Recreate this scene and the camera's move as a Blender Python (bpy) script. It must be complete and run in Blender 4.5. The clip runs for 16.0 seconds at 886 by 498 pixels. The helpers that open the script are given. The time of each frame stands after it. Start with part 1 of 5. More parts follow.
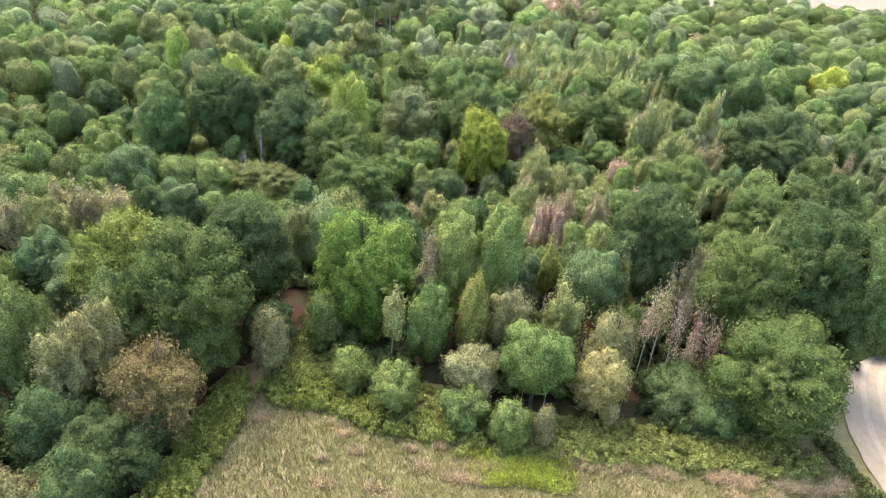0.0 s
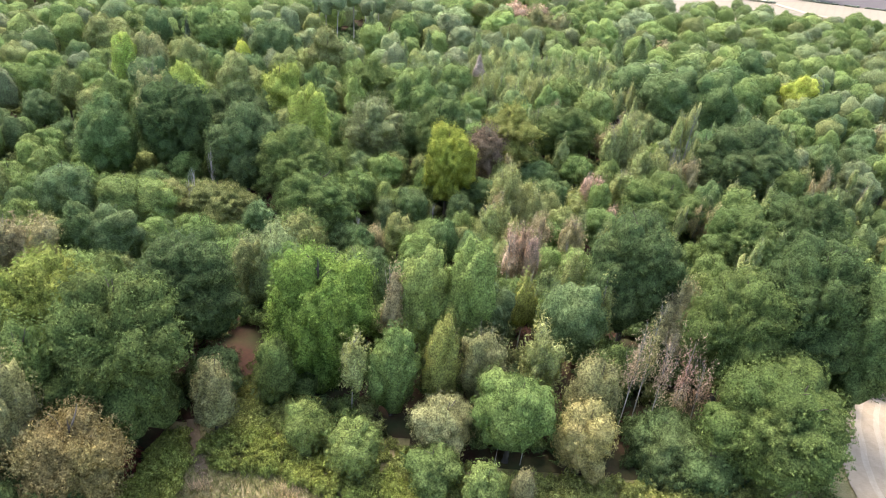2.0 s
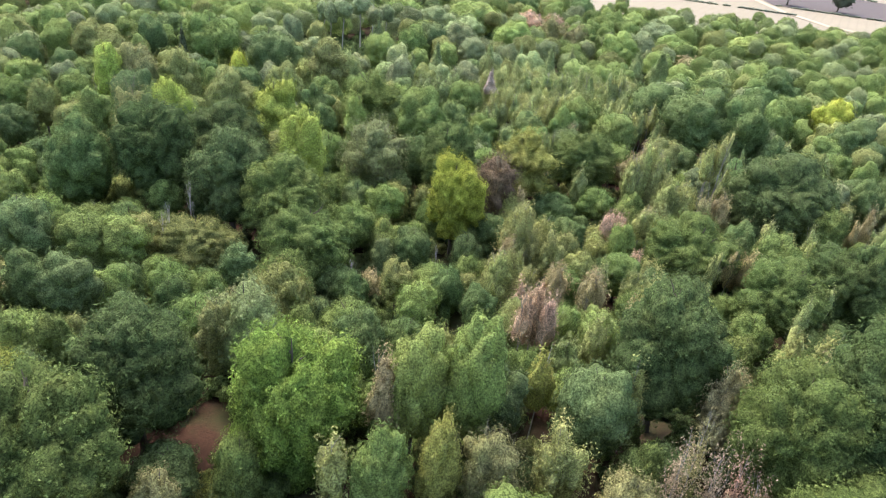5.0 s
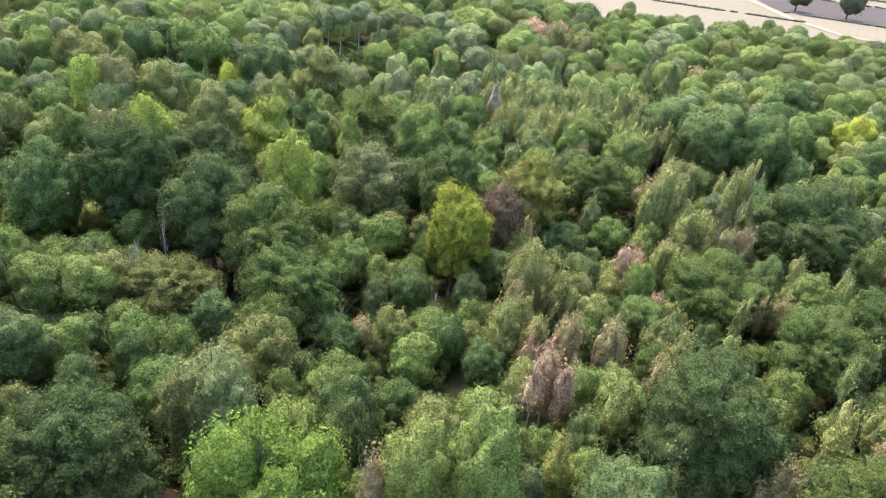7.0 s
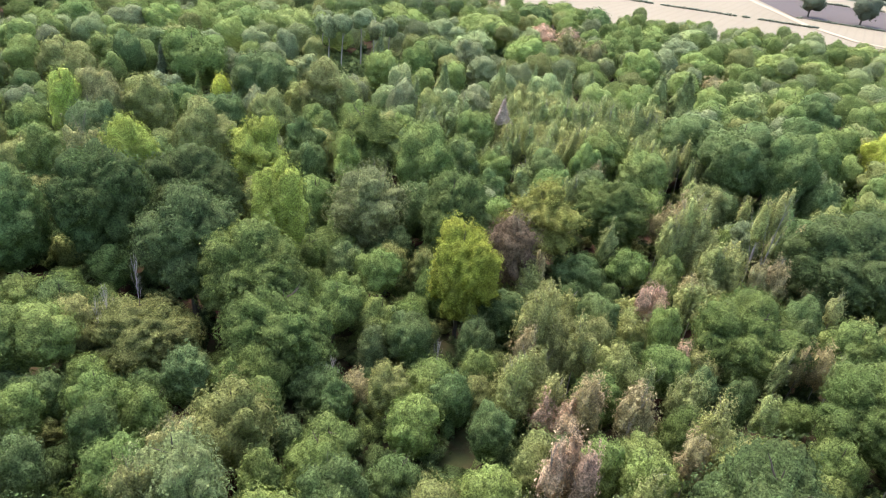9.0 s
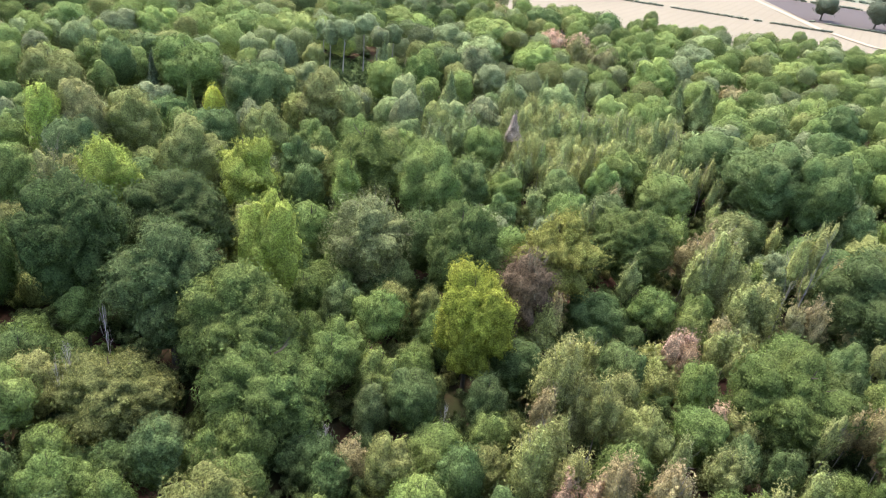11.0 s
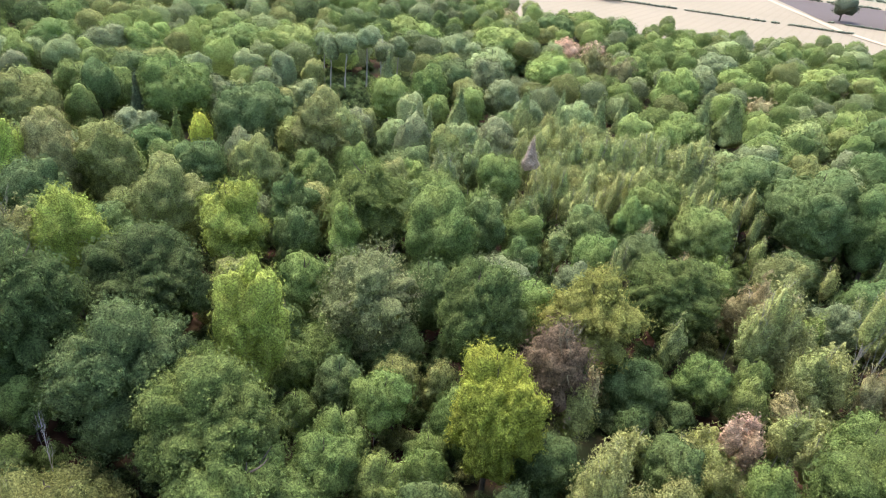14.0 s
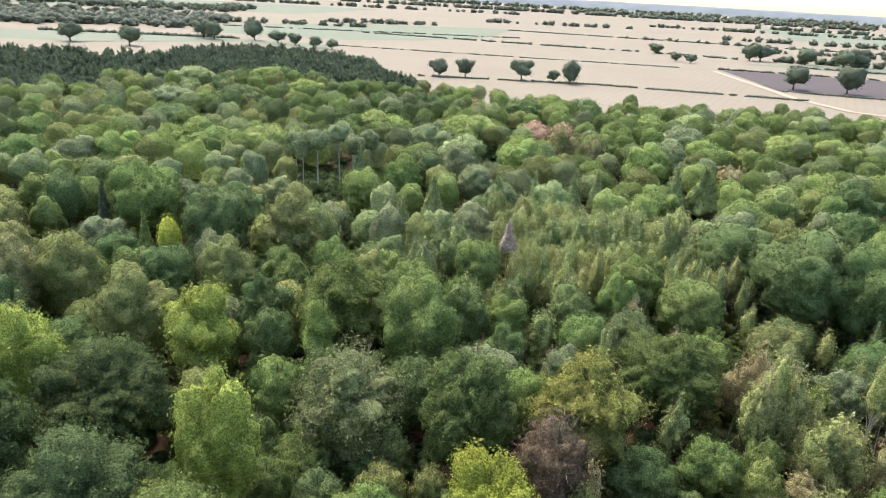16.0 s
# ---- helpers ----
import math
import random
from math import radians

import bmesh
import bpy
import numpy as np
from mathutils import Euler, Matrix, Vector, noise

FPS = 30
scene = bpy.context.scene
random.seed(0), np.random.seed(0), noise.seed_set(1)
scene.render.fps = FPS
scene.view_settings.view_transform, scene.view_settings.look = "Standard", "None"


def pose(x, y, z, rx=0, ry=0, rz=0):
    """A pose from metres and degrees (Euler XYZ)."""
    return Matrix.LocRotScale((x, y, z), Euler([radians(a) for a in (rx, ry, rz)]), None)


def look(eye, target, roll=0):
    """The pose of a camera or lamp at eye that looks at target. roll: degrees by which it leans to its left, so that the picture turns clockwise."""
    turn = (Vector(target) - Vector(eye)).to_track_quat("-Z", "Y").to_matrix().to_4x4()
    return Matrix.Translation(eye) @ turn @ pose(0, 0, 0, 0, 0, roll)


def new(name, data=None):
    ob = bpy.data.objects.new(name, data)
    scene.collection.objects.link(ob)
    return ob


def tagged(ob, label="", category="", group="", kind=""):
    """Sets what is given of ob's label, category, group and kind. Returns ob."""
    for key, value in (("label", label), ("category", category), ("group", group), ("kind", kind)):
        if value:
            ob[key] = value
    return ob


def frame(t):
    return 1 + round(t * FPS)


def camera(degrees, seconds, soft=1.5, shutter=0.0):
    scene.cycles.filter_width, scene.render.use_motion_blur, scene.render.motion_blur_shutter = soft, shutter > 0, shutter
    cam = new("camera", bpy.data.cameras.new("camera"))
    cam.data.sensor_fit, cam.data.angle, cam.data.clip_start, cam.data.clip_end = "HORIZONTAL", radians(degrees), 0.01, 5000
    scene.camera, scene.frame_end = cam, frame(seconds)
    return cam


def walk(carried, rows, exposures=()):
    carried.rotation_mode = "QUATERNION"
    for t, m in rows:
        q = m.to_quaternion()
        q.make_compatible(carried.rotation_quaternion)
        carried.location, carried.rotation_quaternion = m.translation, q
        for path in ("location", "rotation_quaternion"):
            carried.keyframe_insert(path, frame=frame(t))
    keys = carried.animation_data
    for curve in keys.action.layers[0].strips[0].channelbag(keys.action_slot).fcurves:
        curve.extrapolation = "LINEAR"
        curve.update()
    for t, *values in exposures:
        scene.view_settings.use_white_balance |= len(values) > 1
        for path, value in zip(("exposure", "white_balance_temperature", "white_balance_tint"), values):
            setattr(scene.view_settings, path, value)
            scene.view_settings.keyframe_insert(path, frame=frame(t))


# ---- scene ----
cam = camera(66.7, 16.0, soft=0.75)
PATH = [
    (0, (-0.219, -2.16, 50.779), (-0.254, -0.414, 49.804), 5.0),
    (0.5, (-0.212, -0.096, 50.66), (-0.23, 1.652, 49.688), 5.3),
    (1, (-0.271, 2.005, 50.577), (-0.241, 3.756, 49.61), 5.7),
    (1.5, (-0.329, 4.117, 50.482), (-0.269, 5.869, 49.519), 5.9),
    (2, (-0.348, 6.231, 50.424), (-0.29, 7.983, 49.462), 6.0),
    (2.5, (-0.366, 8.378, 50.376), (-0.309, 10.132, 49.415), 6.1),
    (2.7, (-0.336, 9.231, 50.373), (-0.282, 10.986, 49.415), 6.2),
    (3, (-0.248, 10.486, 50.387), (-0.195, 12.241, 49.429), 6.2),
    (3.5, (-0.104, 12.618, 50.425), (-0.058, 14.373, 49.468), 6.2),
    (4, (-0.108, 14.762, 50.428), (-0.065, 16.518, 49.473), 6.3),
    (4.2, (-0.116, 15.739, 50.443), (-0.075, 17.494, 49.484), 6.4),
    (6.3, (-0.493, 27.43, 50.666), (-0.454, 29.187, 49.711), 7.4),
    (6.5, (-0.552, 28.556, 50.671), (-0.515, 30.313, 49.715), 7.3),
    (7, (-0.712, 31.292, 50.659), (-0.676, 33.049, 49.705), 7.3),
    (7.5, (-0.784, 33.963, 50.627), (-0.752, 35.721, 49.673), 7.3),
    (8, (-0.802, 36.632, 50.601), (-0.775, 38.391, 49.649), 7.3),
    (8.5, (-0.915, 39.331, 50.615), (-0.891, 41.09, 49.663), 7.3),
    (9, (-1.086, 42.064, 50.669), (-1.064, 43.823, 49.718), 7.4),
    (9.2, (-1.163, 43.164, 50.684), (-1.143, 44.923, 49.732), 7.4),
    (11.3, (-2.477, 54.485, 51.101), (-2.463, 56.242, 50.145), 7.7),
    (11.5, (-2.586, 55.559, 51.117), (-2.572, 57.316, 50.161), 7.7),
    (12, (-2.826, 58.213, 51.174), (-2.815, 59.969, 50.218), 7.8),
    (12.5, (-3.118, 60.784, 51.144), (-3.109, 62.541, 50.188), 7.8),
    (13, (-3.409, 63.373, 51.08), (-3.404, 65.13, 50.126), 7.8),
    (13.5, (-3.642, 65.984, 51.038), (-3.644, 67.741, 50.084), 7.6),
    (14, (-3.79, 68.669, 50.959), (-3.8, 70.427, 50.006), 6.8),
    (14.5, (-3.798, 71.044, 50.88), (-3.857, 72.802, 49.928), 2.0),
    (15, (-3.625, 72.221, 50.692), (-3.652, 73.999, 49.776), 2.5),
    (15.5, (-3.354, 72.469, 50.346), (-3.351, 74.303, 49.548), 3.0),
    (16, (-3.052, 72.472, 49.999), (-3.036, 74.338, 49.278), 3.2),
]
walk(cam, [(t, look(eye, target, roll)) for t, eye, target, roll in PATH], [(0, 2.2), (4.2, 2.08), (7, 1.99), (12.5, 2.03), (14.5, 1.98), (16, 1.75)])

# ---- world and light ----
world = bpy.data.worlds.new("world")
scene.world = world
world.use_nodes = True
wn = world.node_tree.nodes
sky = wn.new("ShaderNodeTexSky")
sky.sky_type, sky.sun_disc = "NISHITA", False
sky.sun_elevation, sky.sun_rotation = radians(60), radians(-35)
sky.air_density, sky.dust_density, sky.ozone_density = 1.0, 3.2, 0.8
aim, lift = wn.new("ShaderNodeTexCoord"), wn.new("ShaderNodeVectorMath")
lift.inputs[1].default_value = (0, 0, 0.035)
world.node_tree.links.new(aim.outputs["Generated"], lift.inputs[0])
world.node_tree.links.new(lift.outputs[0], sky.inputs[0])
world.node_tree.links.new(sky.outputs[0], wn["Background"].inputs[0])
wn["Background"].inputs[1].default_value = 0.15
sun = new("sun", bpy.data.lights.new("sun", "SUN"))
sun.data.energy, sun.data.angle, sun.data.color = 1.0, radians(35), (1.0, 0.95, 0.85)
sun.matrix_world = look((-29, 41, 87), (0, 0, 0))


# ---- materials ----
class Mat:
    """A node material with a few short-hands."""

    def __init__(self, name, rough=0.7, spec=0.25):
        self.mat = bpy.data.materials.new(name)
        self.mat.use_nodes = True
        self.nodes, self.links = self.mat.node_tree.nodes, self.mat.node_tree.links
        self.bsdf = self.nodes["Principled BSDF"]
        self.bsdf.inputs["Roughness"].default_value = rough
        self.bsdf.inputs["Specular IOR Level"].default_value = spec
        self.where = self.nodes.new("ShaderNodeTexCoord").outputs["Object"]

    def noise(self, scale, detail=4.0, rough=0.6, where=None):
        n = self.nodes.new("ShaderNodeTexNoise")
        n.inputs["Scale"].default_value, n.inputs["Detail"].default_value = scale, detail
        n.inputs["Roughness"].default_value = rough
        self.links.new(where or self.where, n.inputs["Vector"])
        return n.outputs["Fac"]

    def world_place(self):
        return self.nodes.new("ShaderNodeNewGeometry").outputs["Position"]

    def stretch(self, socket, a, b, lo, hi):
        n = self.nodes.new("ShaderNodeMapRange")
        for key, v in (("From Min", a), ("From Max", b), ("To Min", lo), ("To Max", hi)):
            n.inputs[key].default_value = v
        self.links.new(socket, n.inputs["Value"])
        return n.outputs["Result"]

    def ramp(self, socket, *stops):
        n = self.nodes.new("ShaderNodeValToRGB")
        while len(n.color_ramp.elements) < len(stops):
            n.color_ramp.elements.new(0.5)
        for e, (p, c) in zip(n.color_ramp.elements, stops):
            e.position, e.color = p, (*c, 1)
        self.links.new(socket, n.inputs["Fac"])
        return n.outputs["Color"]

    def mix(self, fac, a, b, blend="MIX"):
        n = self.nodes.new("ShaderNodeMix")
        n.data_type, n.blend_type = "RGBA", blend
        for key, v in ((0, fac), (6, a), (7, b)):
            if isinstance(v, bpy.types.NodeSocket):
                self.links.new(v, n.inputs[key])
            else:
                n.inputs[key].default_value = v if key == 0 else (*v, 1)
        return n.outputs[2]

    def math(self, op, a, b):
        n = self.nodes.new("ShaderNodeMath")
        n.operation = op
        for i, v in enumerate((a, b)):
            if isinstance(v, bpy.types.NodeSocket):
                self.links.new(v, n.inputs[i])
            else:
                n.inputs[i].default_value = v
        return n.outputs[0]

    def bump(self, socket, strength, distance):
        n = self.nodes.new("ShaderNodeBump")
        n.inputs["Strength"].default_value, n.inputs["Distance"].default_value = strength, distance
        self.links.new(socket, n.inputs["Height"])
        self.links.new(n.outputs[0], self.bsdf.inputs["Normal"])

    def colour(self, socket):
        self.links.new(socket, self.bsdf.inputs["Base Color"])


def make_leaf(name, open_work):
    """Leaf sprays; open_work: gaps between the single leaves let the light through."""
    m = Mat(name, 0.8, 0.08)
    info = m.nodes.new("ShaderNodeObjectInfo")
    geo = m.nodes.new("ShaderNodeNewGeometry")
    hsv = m.nodes.new("ShaderNodeHueSaturation")
    patch = m.noise(1.3, 4, 0.7, geo.outputs["Position"])
    hue = m.stretch(m.noise(0.23, 2, 0.5, geo.outputs["Position"]), 0.3, 0.7, 0.484, 0.506)
    m.links.new(hue, hsv.inputs["Hue"])
    island = m.stretch(geo.outputs["Random Per Island"], 0, 1, 0.68, 1.34)
    # random leaf tone plus bright tufts and shaded gaps, put into the colour
    dapple = m.stretch(m.noise(5, 3, 0.75, geo.outputs["Position"]), 0.36, 0.64, 0.42, 1.62)
    value = m.math("MULTIPLY", m.math("MULTIPLY", island, dapple), m.stretch(patch, 0.32, 0.68, 0.68, 1.32))
    m.links.new(value, hsv.inputs["Value"])
    hsv.inputs["Saturation"].default_value = 0.92
    m.links.new(info.outputs["Color"], hsv.inputs["Color"])
    m.colour(hsv.outputs[0])
    glow = m.nodes.new("ShaderNodeBsdfTranslucent")
    m.links.new(hsv.outputs[0], glow.inputs["Color"])
    both = m.nodes.new("ShaderNodeMixShader")
    both.inputs[0].default_value = 0.28
    m.links.new(m.bsdf.outputs[0], both.inputs[1])
    m.links.new(glow.outputs[0], both.inputs[2])
    last = both
    if open_work:
        gaps = m.stretch(m.noise(8.5, 2, 0.6, geo.outputs["Position"]), 0.44, 0.48, 0, 1)
        clear = m.nodes.new("ShaderNodeBsdfTransparent")
        last = m.nodes.new("ShaderNodeMixShader")
        m.links.new(gaps, last.inputs[0])
        m.links.new(clear.outputs[0], last.inputs[1])
        m.links.new(both.outputs[0], last.inputs[2])
    m.links.new(last.outputs[0], m.nodes["Material Output"].inputs["Surface"])
    m.bump(m.noise(4.5, 4, 0.8, geo.outputs["Position"]), 0.9, 0.35)
    return m.mat


def make_bark(name, dark, pale, scale=6):
    m = Mat(name, 0.85, 0.15)
    n = m.noise(scale, 6, 0.7)
    m.colour(m.mix(m.stretch(m.noise(0.7, 3), 0.35, 0.65, 0, 0.5), m.ramp(n, (0.3, dark), (0.7, pale)), dark))
    m.bump(n, 0.6, 0.05)
    return m.mat


def make_forest_floor():
    m = Mat("leaf_litter", 0.9, 0.1)
    big, fine = m.noise(0.08, 5), m.noise(2.2, 6, 0.75)
    litter = m.ramp(fine, (0.25, (0.03, 0.018, 0.012)), (0.55, (0.068, 0.034, 0.023)), (0.8, (0.11, 0.057, 0.038)))
    m.colour(m.mix(m.stretch(big, 0.44, 0.6, 0, 0.75), litter, (0.05, 0.07, 0.026)))
    m.bump(fine, 0.7, 0.12)
    return m.mat


def make_meadow():
    m = Mat("dry_meadow", 0.9, 0.1)
    big, mid, fine = m.noise(0.07, 4, 0.6), m.noise(0.6, 5, 0.65), m.noise(6, 5, 0.75)
    green = m.ramp(fine, (0.25, (0.17, 0.16, 0.065)), (0.75, (0.31, 0.275, 0.12)))
    straw = m.ramp(fine, (0.25, (0.29, 0.225, 0.11)), (0.75, (0.48, 0.38, 0.22)))
    fac = m.math("ADD", m.stretch(big, 0.35, 0.65, -0.25, 0.5), m.stretch(mid, 0.4, 0.6, -0.2, 0.45))
    m.colour(m.mix(fac, green, straw))
    m.bump(m.math("ADD", mid, fine), 0.9, 0.25)
    return m.mat


def make_soil(name, a, b, c, line=0.0, turn=0.0, fine_scale=1.6):
    """A bare or mown field; line: spacing of the faint drill rows, in metres."""
    m = Mat(name, 0.9, 0.1)
    n = m.ramp(m.noise(fine_scale, 6, 0.7), (0.25, a), (0.5, b), (0.8, c))
    col = m.mix(m.stretch(m.noise(0.012, 4), 0.35, 0.65, 0, 0.35), n, a)
    if line:
        turned = m.nodes.new("ShaderNodeMapping")
        turned.inputs["Rotation"].default_value = (0, 0, turn)
        m.links.new(m.where, turned.inputs["Vector"])
        w = m.nodes.new("ShaderNodeTexWave")
        w.inputs["Scale"].default_value, w.inputs["Distortion"].default_value = 0.314 / line, 1.2
        m.links.new(turned.outputs[0], w.inputs["Vector"])
        col = m.mix(m.stretch(w.outputs["Fac"], 0.75, 1.0, 0, 0.35), col, a)
    m.colour(col)
    m.bump(m.noise(4, 5), 0.5, 0.08)
    return m.mat


LEAF, FAR_LEAF = make_leaf("leaves", True), make_leaf("far_leaves", False)
BARK = make_bark("oak_bark", (0.06, 0.05, 0.04), (0.16, 0.14, 0.11))
BIRCH_BARK = make_bark("birch_bark", (0.16, 0.14, 0.12), (0.62, 0.58, 0.52), 3)
DEAD_WOOD = make_bark("bleached_wood", (0.3, 0.26, 0.24), (0.62, 0.56, 0.53), 4)
TWIG = make_bark("grey_twigs", (0.15, 0.14, 0.09), (0.27, 0.255, 0.17), 4)
LITTER, MEADOW = make_forest_floor(), make_meadow()
STUBBLE = make_soil("stubble", (0.2, 0.17, 0.12), (0.245, 0.208, 0.15), (0.28, 0.24, 0.18), 6, 0.5)
NEAR_STUBBLE = make_soil("near_stubble", (0.29, 0.225, 0.15), (0.35, 0.275, 0.19), (0.41, 0.33, 0.24), 2.5, -0.35)
PLOUGHED = make_soil("ploughed_soil", (0.08, 0.065, 0.06), (0.1, 0.082, 0.078), (0.12, 0.1, 0.097), 4, 0.2)
PASTURE = make_soil("pasture", (0.15, 0.165, 0.11), (0.18, 0.195, 0.135), (0.21, 0.22, 0.16))
TRACK = make_soil("bare_track", (0.15, 0.105, 0.065), (0.19, 0.14, 0.09), (0.24, 0.18, 0.12))

TRACK_PALE = make_soil("pale_track", (0.34, 0.27, 0.19), (0.4, 0.325, 0.235), (0.46, 0.38, 0.28), 0.8, 0.3)

# leaf colours
BRIGHT, YELLOWGREEN, YELLOW = (0.19, 0.29, 0.042), (0.28, 0.335, 0.055), (0.37, 0.41, 0.042)
LIGHT, GREEN, DARK, BLUE = (0.185, 0.25, 0.06), (0.138, 0.196, 0.048), (0.1, 0.15, 0.046), (0.11, 0.158, 0.053)
OLIVE, OLIVEGREEN, WILLOW = (0.227, 0.22, 0.086), (0.196, 0.22, 0.065), (0.211, 0.26, 0.098)
GOLD, TAN, PALE, PALEGREEN = (0.26, 0.275, 0.058), (0.29, 0.25, 0.085), (0.25, 0.25, 0.09), (0.175, 0.212, 0.092)
BIRCH, BIRCHTAN, BIRCHGREEN = (0.32, 0.345, 0.11), (0.36, 0.31, 0.135), (0.25, 0.3, 0.1)
GREY, COPPER, PINK, CREAM = (0.25, 0.3, 0.11), (0.145, 0.108, 0.062), (0.5, 0.35, 0.21), (0.5, 0.4, 0.24)
CREAMGREEN, WHITEWOOD, LARCH, PINE = (0.319, 0.29, 0.12), (0.515, 0.45, 0.466), (0.247, 0.3, 0.11), (0.088, 0.12, 0.065)
BRAMBLE, BRACKEN, LIME, STRAW, SEDGE, RUST = (0.31, 0.355, 0.065), (0.33, 0.36, 0.085), (0.56, 0.64, 0.09), (0.74, 0.58, 0.34), (0.37, 0.335, 0.135), (0.2, 0.06, 0.03)
BLEACHED = (0.42, 0.34, 0.26)
# the first two: greens greyed and paled, distance haze put into the colour
HAZED, HAZEDGREEN, SOMBRE = (0.19, 0.21, 0.145), (0.16, 0.185, 0.12), (0.105, 0.13, 0.078)


# ---- the land ----
def ground_height(x, y):
    z = float(np.interp(y, (75, 100, 130, 250, 480), (0, -5, -6, -10, -12)))
    if y < 500:
        z += 0.5 * noise.noise((x * 0.03, y * 0.03, 0.3)) * min(1, max(0, (500 - y) / 60))
    return z


def link_mesh(name, verts, faces, material, smooth=False):
    me = bpy.data.meshes.new(name)
    me.from_pydata(verts, [], faces)
    me.materials.append(material)
    if smooth:
        me.shade_smooth()
    me.update()
    return me


def part(name, mesh, parent, label="", m=None, colour=None):
    """Links a mesh as one part under a thing or a part."""
    ob = new(name, mesh)
    ob.parent = parent
    if m is not None:
        ob.matrix_basis = m
    if colour:
        ob.color = (*colour, 1)
    return tagged(ob, label)


def sheet(name, x0, x1, y0, y1, nx, ny, material, lift=0.0, inside=None):
    """A sheet of land on the ground's height; inside(x, y): which squares to keep."""
    xs, ys = np.linspace(x0, x1, nx + 1), np.linspace(y0, y1, ny + 1)
    verts, faces, index = [], [], {}
    for j in range(ny):
        for i in range(nx):
            if inside and not inside((xs[i] + xs[i + 1]) / 2, (ys[j] + ys[j + 1]) / 2):
                continue
            face = []
            for a, b in ((i, j), (i + 1, j), (i + 1, j + 1), (i, j + 1)):
                if (a, b) not in index:
                    index[a, b] = len(verts)
                    verts.append((xs[a], ys[b], ground_height(xs[a], ys[b]) + lift))
                face.append(index[a, b])
            faces.append(face)
    return tagged(new(name, link_mesh(name, verts, faces, material, True)), kind="structure")


def grid_ground():
    """One sheet to the horizon: fine near the wood, coarse beyond."""
    xs = [-4800, -2500, -1200, -700, -450] + list(range(-300, 301, 12)) + [450, 700, 1200, 2500, 4800]
    ys = [-400, -200, -100] + list(range(-60, 500, 10)) + [500, 540, 600, 655, 661, 700, 900, 1300, 2000, 3200, 4900]
    verts = [(x, y, ground_height(x, y) - (0.05 if y > 660 else 0.25 if y > 425 else 1.2)) for y in ys for x in xs]
    n = len(xs)
    faces = [(j * n + i, j * n + i + 1, (j + 1) * n + i + 1, (j + 1) * n + i) for j in range(len(ys) - 1) for i in range(n - 1)]
    return link_mesh("ground", verts, faces, STUBBLE, True)


tagged(new("ground", grid_ground()), "pale dry stubble land reaching to the horizon", "ground", kind="structure")


def wood_edge(x):
    """How far the wood reaches away from the meadow."""
    return float(np.interp(x, (-420, -298, -211, -190, -160, -136, -86, -61, -34, -15, 31, 104, 225, 420), (500, 540, 553, 620, 648, 645, 622, 590, 512, 466, 434, 432, 428, 440)))


def meadow_edge(x):
    """Where the wood begins."""
    return float(np.interp(x, (-60, -34, -25.5, -24, -19, -12, 0, 10, 28, 40, 44, 58, 75), (20, 28, 34, 54, 57, 56, 53, 51, 54, 56, 60, 70, 84)))


def in_wood(x, y):
    return meadow_edge(x) < y < wood_edge(x) and abs(x) < 460


meadow = sheet("meadow", -130, 47, -60, 72, 59, 44, MEADOW, 0.0, lambda x, y: True)
tagged(meadow, "rough meadow of dry straw and green grass", "meadow")
floor = sheet("forest_floor", -456, 456, 18, 654, 152, 212, LITTER, 0.05, lambda x, y: in_wood(x, y - 2.5) or in_wood(x, y - 1) and y > 100)
tagged(floor, "reddish brown leaf litter under the trees", "forest floor")
# the edge of the mown field, as (x, y)
FIELD_EDGE = ((40, -60), (44, 30), (45, 47.4), (44.8, 52), (45.8, 58.3), (47.4, 62.4), (49.4, 66.9), (51.8, 70), (54.6, 71.5), (58.2, 73.2), (60, 74.5))


def field_sheet(name, y0, y1, near, far, lift, material):
    """A strip that follows the field's edge, from near to far metres off it."""
    rows = np.arange(y0, y1, 0.5)
    steps = near + (far - near) * np.linspace(0, 1, 24) ** 2
    verts, faces = [], []
    for k, y in enumerate(rows):
        x0 = float(np.interp(y, *zip(*((b, a) for a, b in FIELD_EDGE)))) + 0.25 * noise.noise((0, y * 0.35, 5))
        verts += [(x0 + d, y, ground_height(x0 + d, y) + lift) for d in steps]
        if k:
            a, b, n = (k - 1) * 24, k * 24, 24
            faces += [(a + i, a + i + 1, b + i + 1, b + i) for i in range(n - 1)]
    return tagged(new(name, link_mesh(name, verts, faces, material, True)), kind="structure")


near_field = field_sheet("mown_field", -60, 74, 0, 110, 0.16, NEAR_STUBBLE)
tagged(near_field, "bare pale stubble field beside the wood", "field")


# ---- trees ----
rng = np.random.default_rng(7)


OCTA_V = np.array(((1, 0, 0), (-1, 0, 0), (0, 1, 0), (0, -1, 0), (0, 0, 1), (0, 0, -1)), float) * 1.12
OCTA_F = np.array(((0, 2, 4), (2, 1, 4), (1, 3, 4), (3, 0, 4), (2, 0, 5), (1, 2, 5), (3, 1, 5), (0, 3, 5)))


def icosphere(level):
    bm = bmesh.new()
    bmesh.ops.create_icosphere(bm, subdivisions=level, radius=1)
    v = np.array([p.co[:] for p in bm.verts])
    f = np.array([[p.index for p in q.verts] for q in bm.faces])
    bm.free()
    return v, f


BALLS = {level: icosphere(level) for level in (3, 4, 5)}


def unit(v):
    return v / np.maximum(np.linalg.norm(v, axis=-1, keepdims=True), 1e-9)


